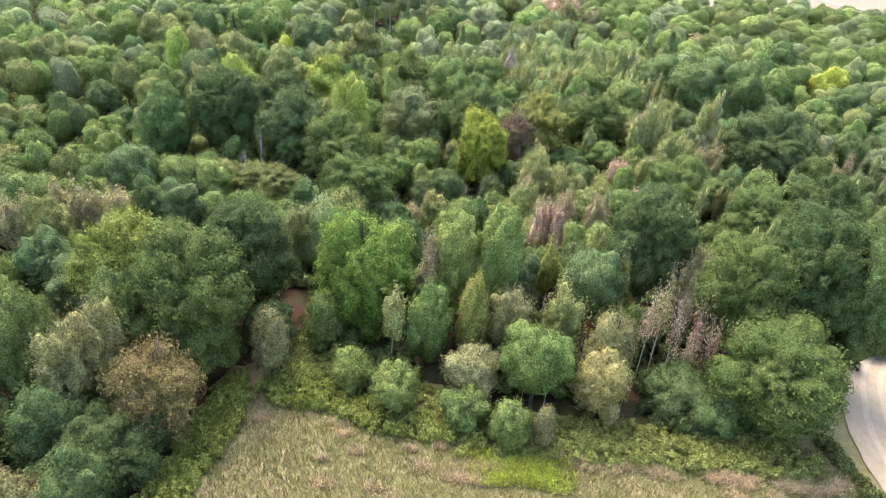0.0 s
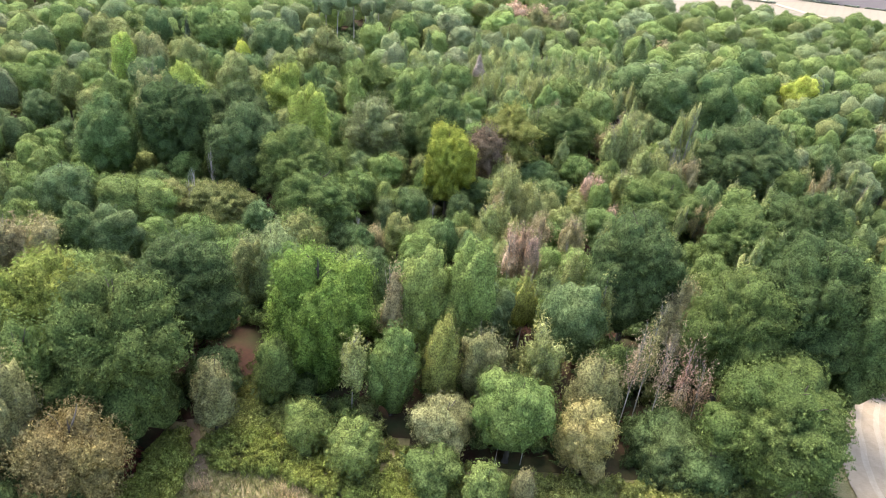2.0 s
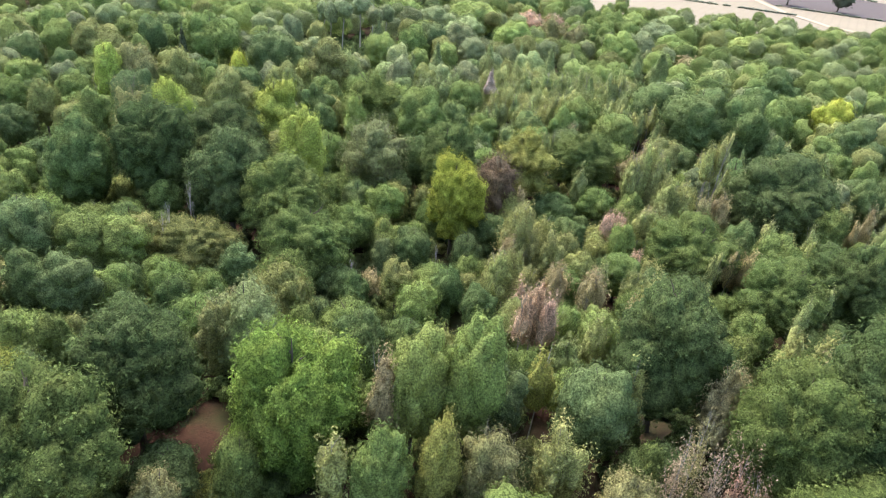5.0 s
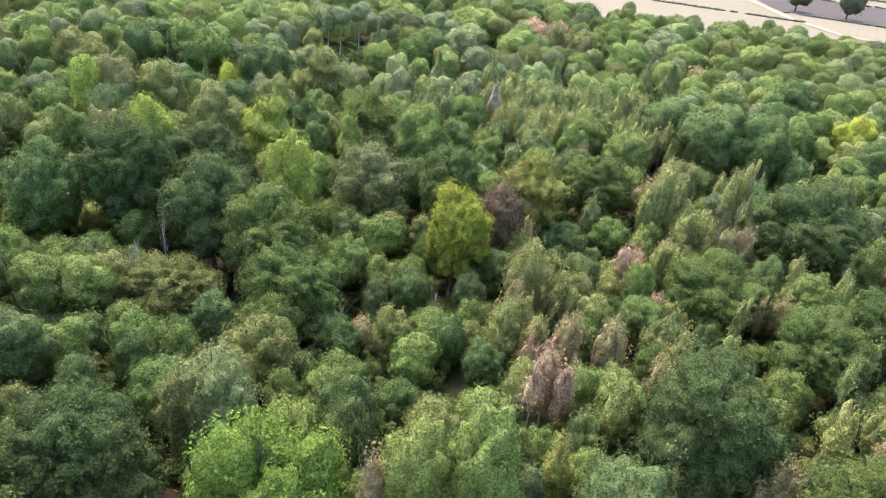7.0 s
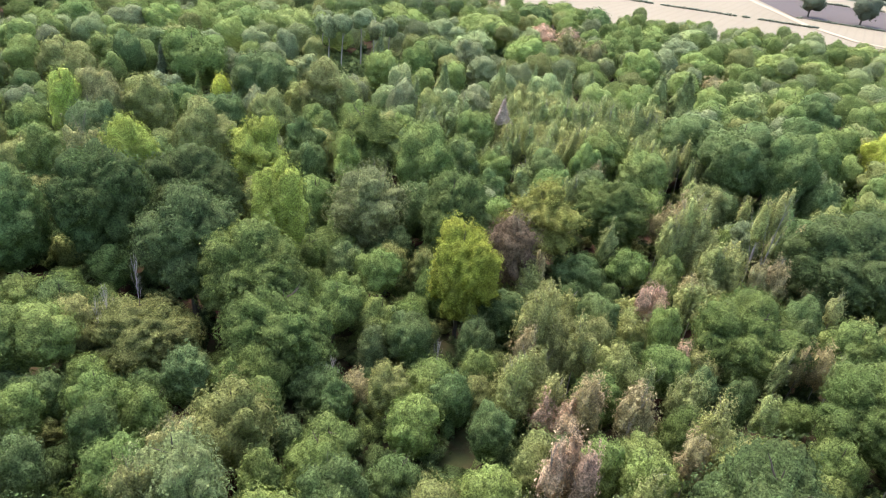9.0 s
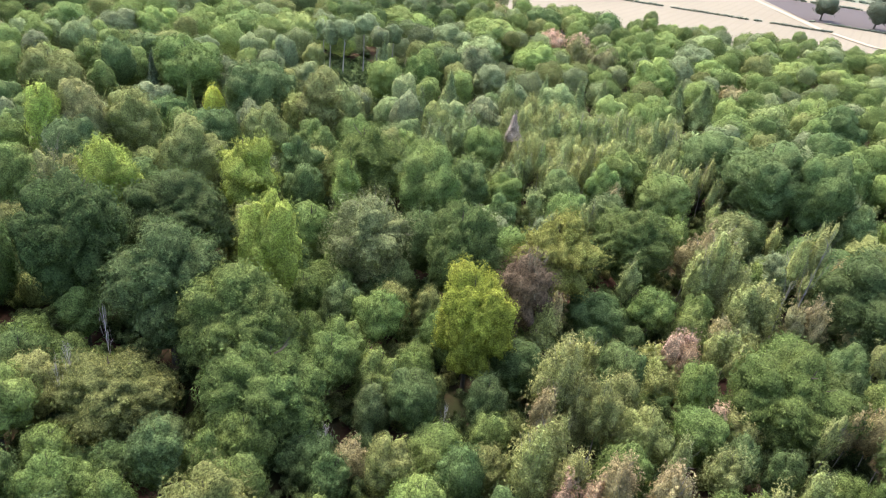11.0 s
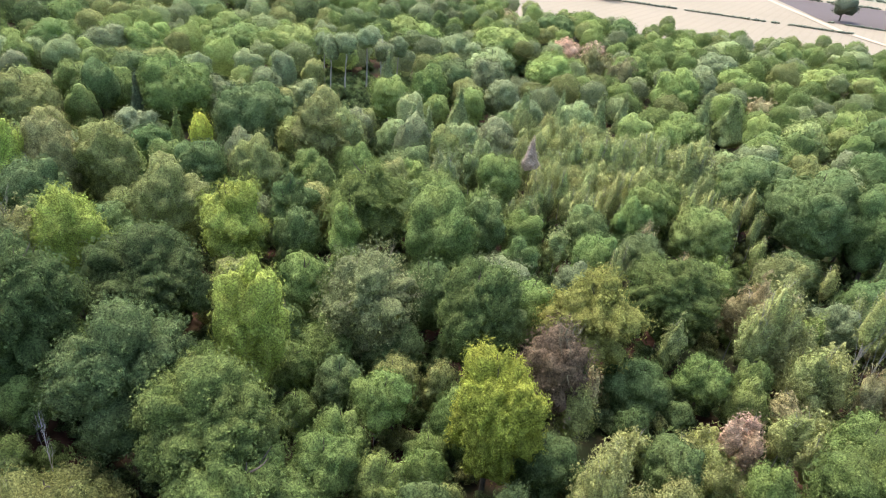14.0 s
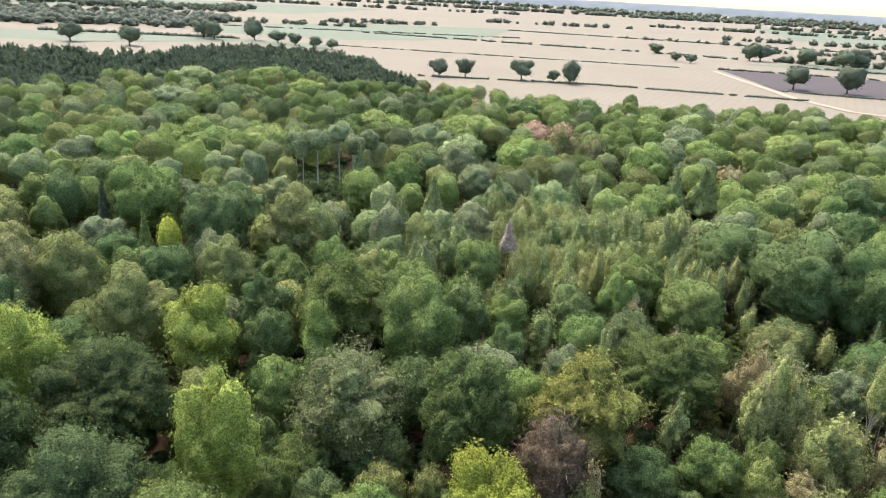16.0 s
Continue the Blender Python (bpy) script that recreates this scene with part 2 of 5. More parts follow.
def crown_data(seed, clumps, leaves, size, clump=0.27, shape="dome", hang=0.0, core=0.82, spread=1.0, lobes=0.22, tilt=0.4, aspect=1.0):
    """A crown inside the unit ball: clumps of leaves on an uneven rounded outline; each leaf spray is a small blade, round dark cores."""
    r = np.random.default_rng(seed)
    shift = Vector(r.uniform(-9, 9, 3))
    centres, radii = [], []
    for i in range(clumps):
        z = 1 - 2 * (i + 0.5) / clumps
        a = i * 2.39996 + r.uniform(-0.4, 0.4)
        z = float(np.clip(z + r.uniform(-0.14, 0.14), -0.96, 0.97))
        if shape == "dome":
            z = max(z, -0.9)
            w = (1 - abs(z) ** 2.3) ** 0.5 if z > 0 else 1 - 0.45 * z * z
        elif shape == "cone":
            w = 0.95 * (1 - z) / 2 + 0.04
        elif shape == "flame":
            w = (1 - abs(z) ** 2) ** 0.5 * (0.85 - 0.25 * z)
        elif shape == "tiers":
            w = (1 - abs(z) ** 2) ** 0.5 * (0.8 + 0.25 * math.sin(9 * z + a))
        else:
            w = (1 - z * z) ** 0.5
        k = (1 - clump * 0.75) * (1 - spread * r.uniform(0, 0.24) ** 1.3)
        k *= 1 + lobes * 2 * noise.noise(Vector((math.cos(a) * 1.4, math.sin(a) * 1.4, z * 1.7)) + shift)
        centres.append((w * k * math.cos(a), w * k * math.sin(a), z * (1 - clump * 0.6) * (0.75 + 0.25 * k)))
        radii.append(clump * r.uniform(0.65, 1.3) * (0.45 + 0.55 * min(1, w + 0.25)))
    for i in range(max(4, clumps // 7)):
        d = unit(r.normal(size=3)) * r.uniform(0, 0.45)
        if shape == "cone":
            d = np.array((0, 0, r.uniform(-0.8, 0.5)))
        centres.append(tuple(d)), radii.append(clump * 1.5 * (0.5 if shape == "cone" else 1))
    centres, radii = np.array(centres) * np.array((1, 1, aspect)), np.array(radii)
    verts, tris, count = [], [], 0
    ball_v, ball_f = OCTA_V, OCTA_F
    for c, q in zip(centres, radii):
        verts.append(ball_v * (q * core * r.uniform(0.8, 1.15, (len(ball_v), 1))) + c)
        tris.append(ball_f + count)
        count += len(ball_v)
    d = unit(r.normal(size=(clumps, leaves, 3)))
    out = unit(centres[:clumps] * np.array((1, 1, 0.8 / aspect)) + np.array((0, 0, 0.35)))[:, None, :]
    d = unit(d + out * 0.85)
    p = centres[:clumps, None, :] + d * radii[:clumps, None, None] * r.uniform(0.88, 1.14, (clumps, leaves, 1))
    p, d = p.reshape(-1, 3), d.reshape(-1, 3)
    gap = np.linalg.norm(p[:, None, :] - centres[None], axis=2) / radii[None]
    keep = (gap < 0.72).sum(axis=1) == 0
    p, d = p[keep], d[keep]
    n = unit(d + r.normal(size=d.shape) * tilt)
    side = unit(np.cross(n, r.normal(size=n.shape)))
    along = np.cross(n, side)
    if hang:
        along = unit(along * (1 - hang) + np.array((0, 0, -1.0)) * hang)
        side = unit(np.cross(along, n))
        n = np.cross(side, along)
    s = size * r.uniform(0.6, 1.4, (len(p), 1))
    long, wide = s * (1.0 + 1.3 * hang), s * (0.8 - 0.3 * hang)
    blades = np.stack((p + side * wide - along * long * 0.6, p - side * wide - along * long * 0.6, p + along * long + n * s * 0.15), axis=1).reshape(-1, 3)
    verts.append(blades)
    tris.append(count + np.arange(len(p) * 3).reshape(-1, 3))
    return np.concatenate(verts), np.concatenate(tris)


def girth(shape, z, turn):
    """How wide a crown is at the height z, from -1 to 1."""
    if shape == "dome":
        return (1 - abs(z) ** 2.3) ** 0.5 if z > 0 else 1 - 0.4 * z * z
    if shape == "cone":
        return 0.95 * (1 - z) / 2 + 0.05
    if shape == "flame":
        return (1 - z * z) ** 0.5 * (0.9 - 0.16 * z)
    if shape == "tiers":
        return (1 - z * z) ** 0.5 * (0.85 + 0.2 * math.sin(9 * z + turn))
    return (1 - z * z) ** 0.5


def spread_ways(r, count, wobble):
    """Directions spread evenly over a ball, a little uneven."""
    i = np.arange(count)
    z, a = 1 - 2 * (i + 0.5) / count, i * 2.39996
    even = np.stack(((1 - z * z) ** 0.5 * np.cos(a), (1 - z * z) ** 0.5 * np.sin(a), z), axis=1)
    return unit(even + r.normal(size=(count, 3)) * wobble)


def billow(ways, middles, wide):
    """How far each direction stands up on the nearest of many round swellings (0 to 1), and the way it leans off that swelling."""
    gap = np.linalg.norm(ways[:, None] - middles[None], axis=2) / wide[None]
    best = gap.argmin(axis=1)
    near = gap[np.arange(len(ways)), best]
    return np.sqrt(np.clip(1 - near * near, 0, 1)), (ways - middles[best]) / wide[best][:, None]


def lobed_crown(seed, boughs, clumps, leaves, size, depth=0.2, shape="dome", hang=0.0, core=0.9, loose=0.08, tilt=0.3, aspect=1.0, relief=0.2, solid_level=3):
    """A crown one unit wide: an outline swollen by boughs and by the clumps on them, its solid inside, and leaf sprays all over it.
    Gives vertices, triangles and how many triangles belong to the inside."""
    r = np.random.default_rng(seed)
    bough_at, clump_at = spread_ways(r, int(boughs), 0.14), spread_ways(r, int(clumps), 0.06)
    bough_wide = r.uniform(0.75, 1.25, int(boughs)) * 2.3 / boughs ** 0.5
    clump_wide = r.uniform(0.75, 1.25, int(clumps)) * 2.3 / clumps ** 0.5
    bough_far = 1 + r.normal(size=int(boughs)) * 0.22 * depth / 0.2

    def outline(u, relief):
        up, off = billow(u, bough_at, bough_wide)
        small, lean = billow(u, clump_at, clump_wide)
        which = (np.linalg.norm(u[:, None] - bough_at[None], axis=2) / bough_wide[None]).argmin(axis=1)
        far = (1 - depth + depth * up * bough_far[which]) * (1 - relief + relief * small)
        turn = np.arctan2(u[:, 1], u[:, 0])
        w = np.array([girth(shape, float(z), float(t)) for z, t in zip(u[:, 2], turn)])
        p = np.stack((np.cos(turn) * w, np.sin(turn) * w, u[:, 2] * aspect), axis=1) * far[:, None]
        face = unit(p * np.array((1, 1, 1.0 / aspect)) + np.array((0, 0, 0.12)))
        return p, unit(face + 0.6 * off + 0.8 * lean)

    ball_v, ball_f = BALLS[solid_level]
    verts, tris, count = [], [], 0
    if core:
        p, _ = outline(unit(ball_v), relief)
        p = p * (1 + r.normal(size=(len(p), 1)) * 0.018)
        verts.append(p * core), tris.append(ball_f)
        count = len(p)
    solid = sum(len(t) for t in tris)
    u = unit(r.normal(size=(leaves * 2, 3)))
    u = u[u[:, 2] > -0.8][:leaves]
    p, face = outline(u, relief)
    p = p * (1 + min(0.6 * loose, 0.06) - loose * r.random((len(p), 1)) ** 1.4)
    face = unit(face + r.normal(size=p.shape) * tilt)
    side = unit(np.cross(face, r.normal(size=p.shape)))
    along = np.cross(face, side)
    if hang:
        along = unit(along * (1 - hang) + np.array((0, 0, -1.0)) * hang)
        side = unit(np.cross(along, face))
        face = np.cross(side, along)
    s = size * r.uniform(0.6, 1.4, (len(p), 1))
    long, broad = s * (1.0 + 1.3 * hang), s * (0.8 - 0.3 * hang)
    blades = np.stack((p + side * broad - along * long * 0.6, p - side * broad - along * long * 0.6, p + along * long + face * s * 0.15), axis=1).reshape(-1, 3)
    verts.append(blades)
    tris.append(count + np.arange(len(p) * 3).reshape(-1, 3))
    return np.concatenate(verts), np.concatenate(tris), solid


def fast_mesh(name, verts, tris, material):
    me = bpy.data.meshes.new(name)
    me.vertices.add(len(verts))
    me.vertices.foreach_set("co", np.ascontiguousarray(verts, dtype=np.float32).ravel())
    me.loops.add(len(tris) * 3)
    me.loops.foreach_set("vertex_index", np.ascontiguousarray(tris, dtype=np.int32).ravel())
    me.polygons.add(len(tris))
    me.polygons.foreach_set("loop_start", np.arange(0, len(tris) * 3, 3, dtype=np.int32))
    me.materials.append(material)
    me.update(calc_edges=True)
    return me


def crown_mesh(name, *given, **more):
    verts, tris, solid = lobed_crown(*given, **more)
    me = fast_mesh(name, verts, tris, LEAF)
    me.materials.append(FAR_LEAF)
    me.polygons.foreach_set("material_index", (np.arange(len(tris)) < solid).astype(np.int32))
    return me


class Mass:
    """Many far plants joined into one mesh."""

    def __init__(self):
        self.verts, self.tris, self.count = [], [], 0

    def add(self, data, x, y, z, sx, sy, sz, turn):
        v, f = data
        c, s = math.cos(turn), math.sin(turn)
        self.verts.append(np.stack((v[:, 0] * sx * c - v[:, 1] * sy * s + x, v[:, 0] * sx * s + v[:, 1] * sy * c + y, v[:, 2] * sz + z), axis=1))
        self.tris.append(f + self.count)
        self.count += len(v)

    def link(self, name, label, category, tone, material=None):
        ob = new(name, fast_mesh(name, np.concatenate(self.verts), np.concatenate(self.tris), material or LEAF))
        ob.color = (*tone, 1)
        return tagged(ob, label, category, kind="stuff")


def tube(verts, faces, points, radii, sides=5):
    start = len(verts)
    for i, (p, q) in enumerate(zip(points, radii)):
        for k in range(sides):
            a = 2 * math.pi * k / sides
            verts.append((p[0] + q * math.cos(a), p[1] + q * math.sin(a), p[2]))
        if i:
            for k in range(sides):
                a, b = start + (i - 1) * sides, start + i * sides
                faces.append((a + k, a + (k + 1) % sides, b + (k + 1) % sides, b + k))
    faces.append(tuple(start + (len(points) - 1) * sides + k for k in range(sides)))


def limb(verts, faces, r, start, way, length, radius, twigs=0, steps=4, lift=0.15):
    """A bent, tapering branch that may carry twigs."""
    p, way = Vector(start), Vector(way).normalized()
    points, radii = [p.copy()], [radius]
    for i in range(steps):
        way = (way + Vector(r.normal(size=3)) * 0.16 + Vector((0, 0, lift * 0.4))).normalized()
        p = p + way * (length / steps)
        points.append(p.copy()), radii.append(radius * (1 - 0.85 * (i + 1) / steps))
        if twigs and i:
            for _ in range(twigs):
                side = (way + Vector(r.normal(size=3)) * 0.75).normalized()
                limb(verts, faces, r, p, side, length * r.uniform(0.25, 0.5), radius * 0.42, 0, 2, 0.1)
    tube(verts, faces, points, radii, 4 if radius < 0.02 else 5)


def trunk_mesh(name, seed, material, limbs=6, thick=0.03, bare=0.35, flare=0.62, twigs=0):
    """A trunk one unit high with limbs that reach out and up into the crown; its width is in units of its height."""
    r = np.random.default_rng(seed)
    verts, faces = [], []
    lean = r.normal(size=2) * 0.02
    zs = (-0.03, 0.0, 0.04, 0.2, 0.4, 0.6, 0.8, 0.96)
    tube(verts, faces, [(lean[0] * z * 3, lean[1] * z * 3, z) for z in zs], [thick * k for k in (1.7, 1.5, 1.05, 0.9, 0.75, 0.52, 0.3, 0.08)], 7)
    for i in range(limbs):
        z = bare + (0.9 - bare) * (i + 0.5) / limbs
        a = i * 2.4 + r.uniform(-0.4, 0.4)
        limb(verts, faces, r, (lean[0] * z * 3, lean[1] * z * 3, z), (math.cos(a) * flare, math.sin(a) * flare, 0.55), (1.02 - z) * r.uniform(0.5, 0.75) + 0.06, thick * 0.42, twigs)
    return link_mesh(name, verts, faces, material)


CROWNS, TRUNKS = {}, {}
# kind: shape, depth of the clefts between boughs, hang of the leaves, looseness, leaf scale, solid inside, share of boughs, share of leaves
HABITS = {
    "oak": ("dome", 0.28, 0.0, 0.1, 1.0, 0.9, 1.0, 1.0), "round": ("ball", 0.28, 0.05, 0.14, 1.1, 0.87, 0.8, 0.9), "layered": ("tiers", 0.32, 0.2, 0.2, 1.0, 0.84, 1.3, 1.0),
    "birch": ("flame", 0.42, 0.3, 0.4, 1.25, 0.72, 0.8, 1.0), "willow": ("ball", 0.3, 0.4, 0.25, 1.1, 0.82, 1.2, 1.0), "sparse": ("dome", 0.36, 0.1, 0.32, 0.9, 0.76, 1.2, 1.0),
    "copper": ("dome", 0.3, 0.1, 0.3, 1.0, 0.78, 1.2, 1.0), "larch": ("cone", 0.3, 0.35, 0.25, 1.1, 0.8, 1.2, 0.9), "pine": ("cone", 0.3, 0.3, 0.2, 1.1, 0.85, 1.0, 0.8),
    "hedgerow": ("ball", 0.42, 0.05, 0.3, 1.0, 0.84, 0.75, 1.0), "tallstem": ("dome", 0.32, 0.1, 0.3, 1.0, 0.8, 1.0, 0.9), "deadbirch": ("flame", 0.5, 0.5, 0.8, 0.9, 0, 0.8, 1.0), "deadlarch": ("cone", 0.36, 0.3, 0.3, 1.0, 0.78, 1.2, 1.0),
}
# level: boughs, clumps, leaf sprays, their size
DETAIL = {"near": (24, 270, 8200, 0.025), "mid": (20, 130, 2300, 0.04), "far": (17, 50, 480, 0.068)}


def crown_for(kind, level, which, aspect):
    key = (kind, level, which, aspect)
    if key not in CROWNS:
        shape, depth, hang, loose, scale, core, share, leafy = HABITS[kind]
        boughs, clumps, leaves, size = DETAIL[level]
        tall = max(0.8, aspect) ** 0.6
        CROWNS[key] = crown_mesh("crown", 100 * which + len(CROWNS), boughs * share * tall, clumps * tall, int(leaves * leafy * tall), size * scale, depth, shape, hang, core * 1.045, loose, 0.5, aspect, 0.23, {"near": 5, "mid": 4, "far": 3}[level])
    return CROWNS[key]


def trunk_for(kind, level, which):
    key = (kind, level, which)
    if key not in TRUNKS:
        seed = 40 + len(TRUNKS)
        limbs = {"near": 7, "mid": 3, "far": 1}[level]
        if kind in ("birch", "deadbirch"):
            TRUNKS[key] = trunk_mesh("trunk", seed, BIRCH_BARK, limbs + 5, 0.02 if kind == "deadbirch" else 0.012, 0.3, 0.4, 1 if kind == "deadbirch" else 0)
        elif kind in ("larch", "pine", "deadlarch"):
            TRUNKS[key] = trunk_mesh("trunk", seed, BARK, 3, 0.018, 0.3, 0.9)
        elif kind == "sparse":
            TRUNKS[key] = trunk_mesh("trunk", seed, TWIG, 22, 0.014, 0.3, 0.8, 2)
        elif kind == "copper":
            TRUNKS[key] = trunk_mesh("trunk", seed, TWIG, 20, 0.02, 0.3, 0.8, 2)
        elif kind == "dead":
            TRUNKS[key] = trunk_mesh("trunk", seed, DEAD_WOOD, 12, 0.02, 0.45, 0.6, 2)
        elif kind == "tallstem":
            TRUNKS[key] = trunk_mesh("trunk", seed, BIRCH_BARK, limbs + 3, 0.026, 0.5, 0.35)
        else:
            TRUNKS[key] = trunk_mesh("trunk", seed, BARK, limbs, 0.026)
    return TRUNKS[key]


NAMES = {
    "oak": ("oak_tree", "broad oak", "oak tree"), "round": ("small_tree", "young bushy tree", "tree"), "hedgerow": ("hedgerow_tree", "spreading tree", "tree"), "layered": ("beech_tree", "tiered beech", "beech tree"),
    "birch": ("birch_tree", "slender weeping birch", "birch tree"), "willow": ("willow_tree", "feathery willow", "willow tree"), "sparse": ("thin_tree", "thin twiggy tree", "tree"),
    "copper": ("copper_beech", "dark copper beech", "beech tree"), "larch": ("larch_tree", "pointed larch", "larch tree"), "pine": ("pine_tree", "dark pine", "pine tree"),
    "tallstem": ("tall_birch", "tall pale-stemmed tree", "tree"), "deadbirch": ("dying_birch", "dying bare-twigged birch", "birch tree"), "deadlarch": ("dead_larch", "dead conifer", "larch tree"), "dead": ("dead_tree", "bleached bare dead tree", "dead tree"),
}
TONES = {
    BRIGHT: "fresh bright green", YELLOWGREEN: "yellow-green", YELLOW: "yellowing", LIGHT: "light green", GREEN: "mid-green", DARK: "deep green", BLUE: "bluish green",
    OLIVE: "olive", OLIVEGREEN: "olive green", WILLOW: "soft green", GOLD: "golden", TAN: "tan autumn", PALE: "pale dry", PALEGREEN: "pale green", BIRCH: "pale yellow-green",
    BIRCHTAN: "dry tan", BIRCHGREEN: "pale green", GREY: "grey-green", COPPER: "brown", PINK: "withered reddish", CREAM: "withered cream", CREAMGREEN: "cream and green",
    WHITEWOOD: "white", HAZED: "haze-paled green", HAZEDGREEN: "dull green", SOMBRE: "dull green", BLEACHED: "bleached dead", LARCH: "soft light green", PINE: "blackish green",
}
PLACED = []


def tree(kind, x, y, r, half, height, tone, where="in the wood", group="trees of the wood", level=""):
    """A tree: a trunk and a crown of radius r and half height half, its top at height."""
    seen = r / math.hypot(x, max(45, y - 72), 42)
    level = level if level == "far" and seen < 0.03 else "near" if seen > 0.074 else "mid" if seen > 0.029 else "far"
    which = int(rng.integers(0, 3))
    low = {"round": 0.49 if height < 10 or y < 64 else 0.36, "willow": 0.49, "birch": 0.4, "dead": 0, "tallstem": 0, "deadbirch": 0.4, "larch": 0.45, "sparse": 0.43, "hedgerow": 0.48, "deadlarch": 0.21}.get(kind, 0.39)
    half = max(half, low * height)
    if kind == "oak":
        half = max(half, min(0.85 * r, 0.5 * height))
    if kind == "birch":
        r = r * 1.3
        half = min(half, 3.0 * r)
    aspect = min((0.75, 0.95, 1.2, 1.5, 1.9, 2.5, 3.2), key=lambda a: abs(math.log(a * r / half)))
    name, words, category = NAMES[kind]
    root = new(name)
    z = ground_height(x, y)
    root.matrix_basis = pose(x, y, z, 0, 0, float(rng.uniform(0, 360)))
    tagged(root, f"{words}, {TONES[tone]}, {where}" if kind == "dead" else f"{words} with {TONES[tone]} leaves {where}", category, group)
    w = height if kind != "dead" else height * 0.9
    wide = min(1.6, max(0.5, r * 2.4 / height)) if kind not in ("sparse", "copper", "deadbirch", "dead") else min(1.9, r * 2.1 / height)
    wide = min(wide, 0.75) if kind == "birch" else wide
    part("trunk", trunk_for(kind, level, which), root, m=Matrix.Diagonal((w * wide, w * wide, w * 0.97, 1)))
    if kind != "dead":
        tint = tuple(max(0.01, c * k) for c, k in zip(tone, np.full(3, rng.uniform(0.88, 1.12)) * rng.uniform(0.96, 1.04, 3)))
        part("crown", crown_for(kind, level, which, aspect), root, "", Matrix.Translation((0, 0, height - half)) @ Matrix.Diagonal((r, r, half / aspect, 1)), tint)
    PLACED.append((x, y, r))
    return root


# the trees that stand out
tree("round", -34.6, 40.2, 3.5, 2.5, 10.1, DARK)
tree("oak", -30.9, 41.0, 7.7, 4.8, 7.5, DARK)
tree("sparse", -34.5, 44.1, 3.2, 3.2, 15.2, PALE)
tree("willow", -27.3, 45.3, 5.0, 5.6, 11.8, TAN)
tree("round", -39.8, 46.3, 3.7, 3.7, 15.9, GREEN)
tree("sparse", -32.3, 46.4, 3.0, 3.4, 16.3, PALE)
tree("round", 10.3, 48.2, 1.3, 1.3, 6.8, OLIVE)
tree("round", 7.0, 48.3, 2.4, 2.1, 6.2, LIGHT)
tree("round", 2.6, 50.6, 3.0, 1.9, 5.3, GREEN)
tree("round", -32.8, 50.8, 2.8, 3.2, 16.3, GREEN)
tree("willow", -5.0, 51.8, 3.0, 2.2, 6.6, LIGHT)
tree("sparse", -26.9, 52.5, 2.8, 2.8, 8.2, OLIVE)
tree("round", 16.6, 54.1, 3.4, 4.4, 9.6, TAN)
tree("dead", 8.5, 54.2, 0.8, 1.9, 10.3, WHITEWOOD)
tree("round", 29.0, 54.5, 3.8, 2.3, 5.2, DARK)
tree("willow", -10.1, 54.7, 2.9, 2.2, 5.6, LIGHT)
tree("dead", 11.1, 54.7, 1.0, 1.4, 10.8, WHITEWOOD)
tree("oak", -27.2, 54.7, 7.0, 8.6, 18.9, GREEN)
tree("oak", 9.6, 55.0, 4.4, 4.1, 11.2, GREEN)
tree("round", 2.7, 55.6, 3.6, 2.2, 7.2, CREAMGREEN)
tree("round", -19.2, 55.6, 2.3, 4.0, 10.0, OLIVE)
tree("oak", 35.4, 56.1, 7.5, 6.5, 13.9, GREEN)
tree("round", 25.3, 57.2, 4.1, 2.5, 6.0, DARK)
tree("oak", -34.7, 57.4, 5.7, 6.3, 18.4, YELLOWGREEN)
tree("round", 18.0, 58.6, 3.1, 3.8, 11.6, PALE)
tree("oak", -41.5, 58.8, 3.6, 2.6, 12.0, BLUE)
tree("birch", -6.3, 59.5, 1.5, 3.8, 12.0, BIRCH)
tree("dead", -2.3, 60.1, 0.8, 1.2, 10.2, WHITEWOOD)
tree("deadbirch", 25.0, 60.1, 1.6, 4.8, 14.3, CREAM)
tree("round", -2.3, 60.3, 2.9, 4.2, 11.9, GREEN)
tree("deadbirch", 29.6, 60.5, 1.6, 4.1, 10.9, PINK)
tree("deadbirch", 27.4, 60.5, 1.9, 3.3, 8.2, CREAM)
tree("round", 2.6, 61.1, 2.0, 2.5, 13.3, GOLD)
tree("deadbirch", 22.3, 61.1, 1.7, 5.2, 14.4, CREAM)
tree("deadbirch", 28.1, 61.7, 1.7, 5.2, 12.3, PINK)
tree("deadbirch", 23.8, 61.8, 1.8, 5.5, 16.6, BIRCHTAN)
tree("sparse", 7.0, 61.9, 3.4, 3.4, 11.6, PALE)
tree("oak", 46.5, 62.7, 4.2, 7.1, 21.9, DARK)
tree("birch", 12.8, 62.7, 2.2, 2.9, 12.3, BIRCH)
tree("oak", -47.4, 63.0, 3.4, 2.6, 12.0, BLUE)
tree("birch", -3.0, 65.7, 1.5, 4.2, 16.3, BIRCHTAN)
tree("oak", 34.1, 65.8, 6.4, 6.8, 18.3, GREEN)
tree("oak", -25.0, 66.0, 6.0, 6.0, 16.6, DARK)
tree("oak", -10.8, 66.0, 6.2, 9.2, 17.0, BRIGHT)
tree("oak", -0.1, 67.3, 3.4, 4.2, 17.1, LIGHT)
tree("oak", 42.5, 67.3, 7.0, 7.9, 22.0, DARK)
tree("oak", 4.9, 68.2, 3.4, 3.4, 18.4, LIGHT)
tree("oak", 16.9, 69.6, 4.3, 3.4, 13.3, BLUE)
tree("round", 7.9, 70.2, 2.9, 2.5, 11.8, BLUE)
tree("birch", -56.3, 70.5, 1.5, 4.6, 12.5, BIRCHTAN)
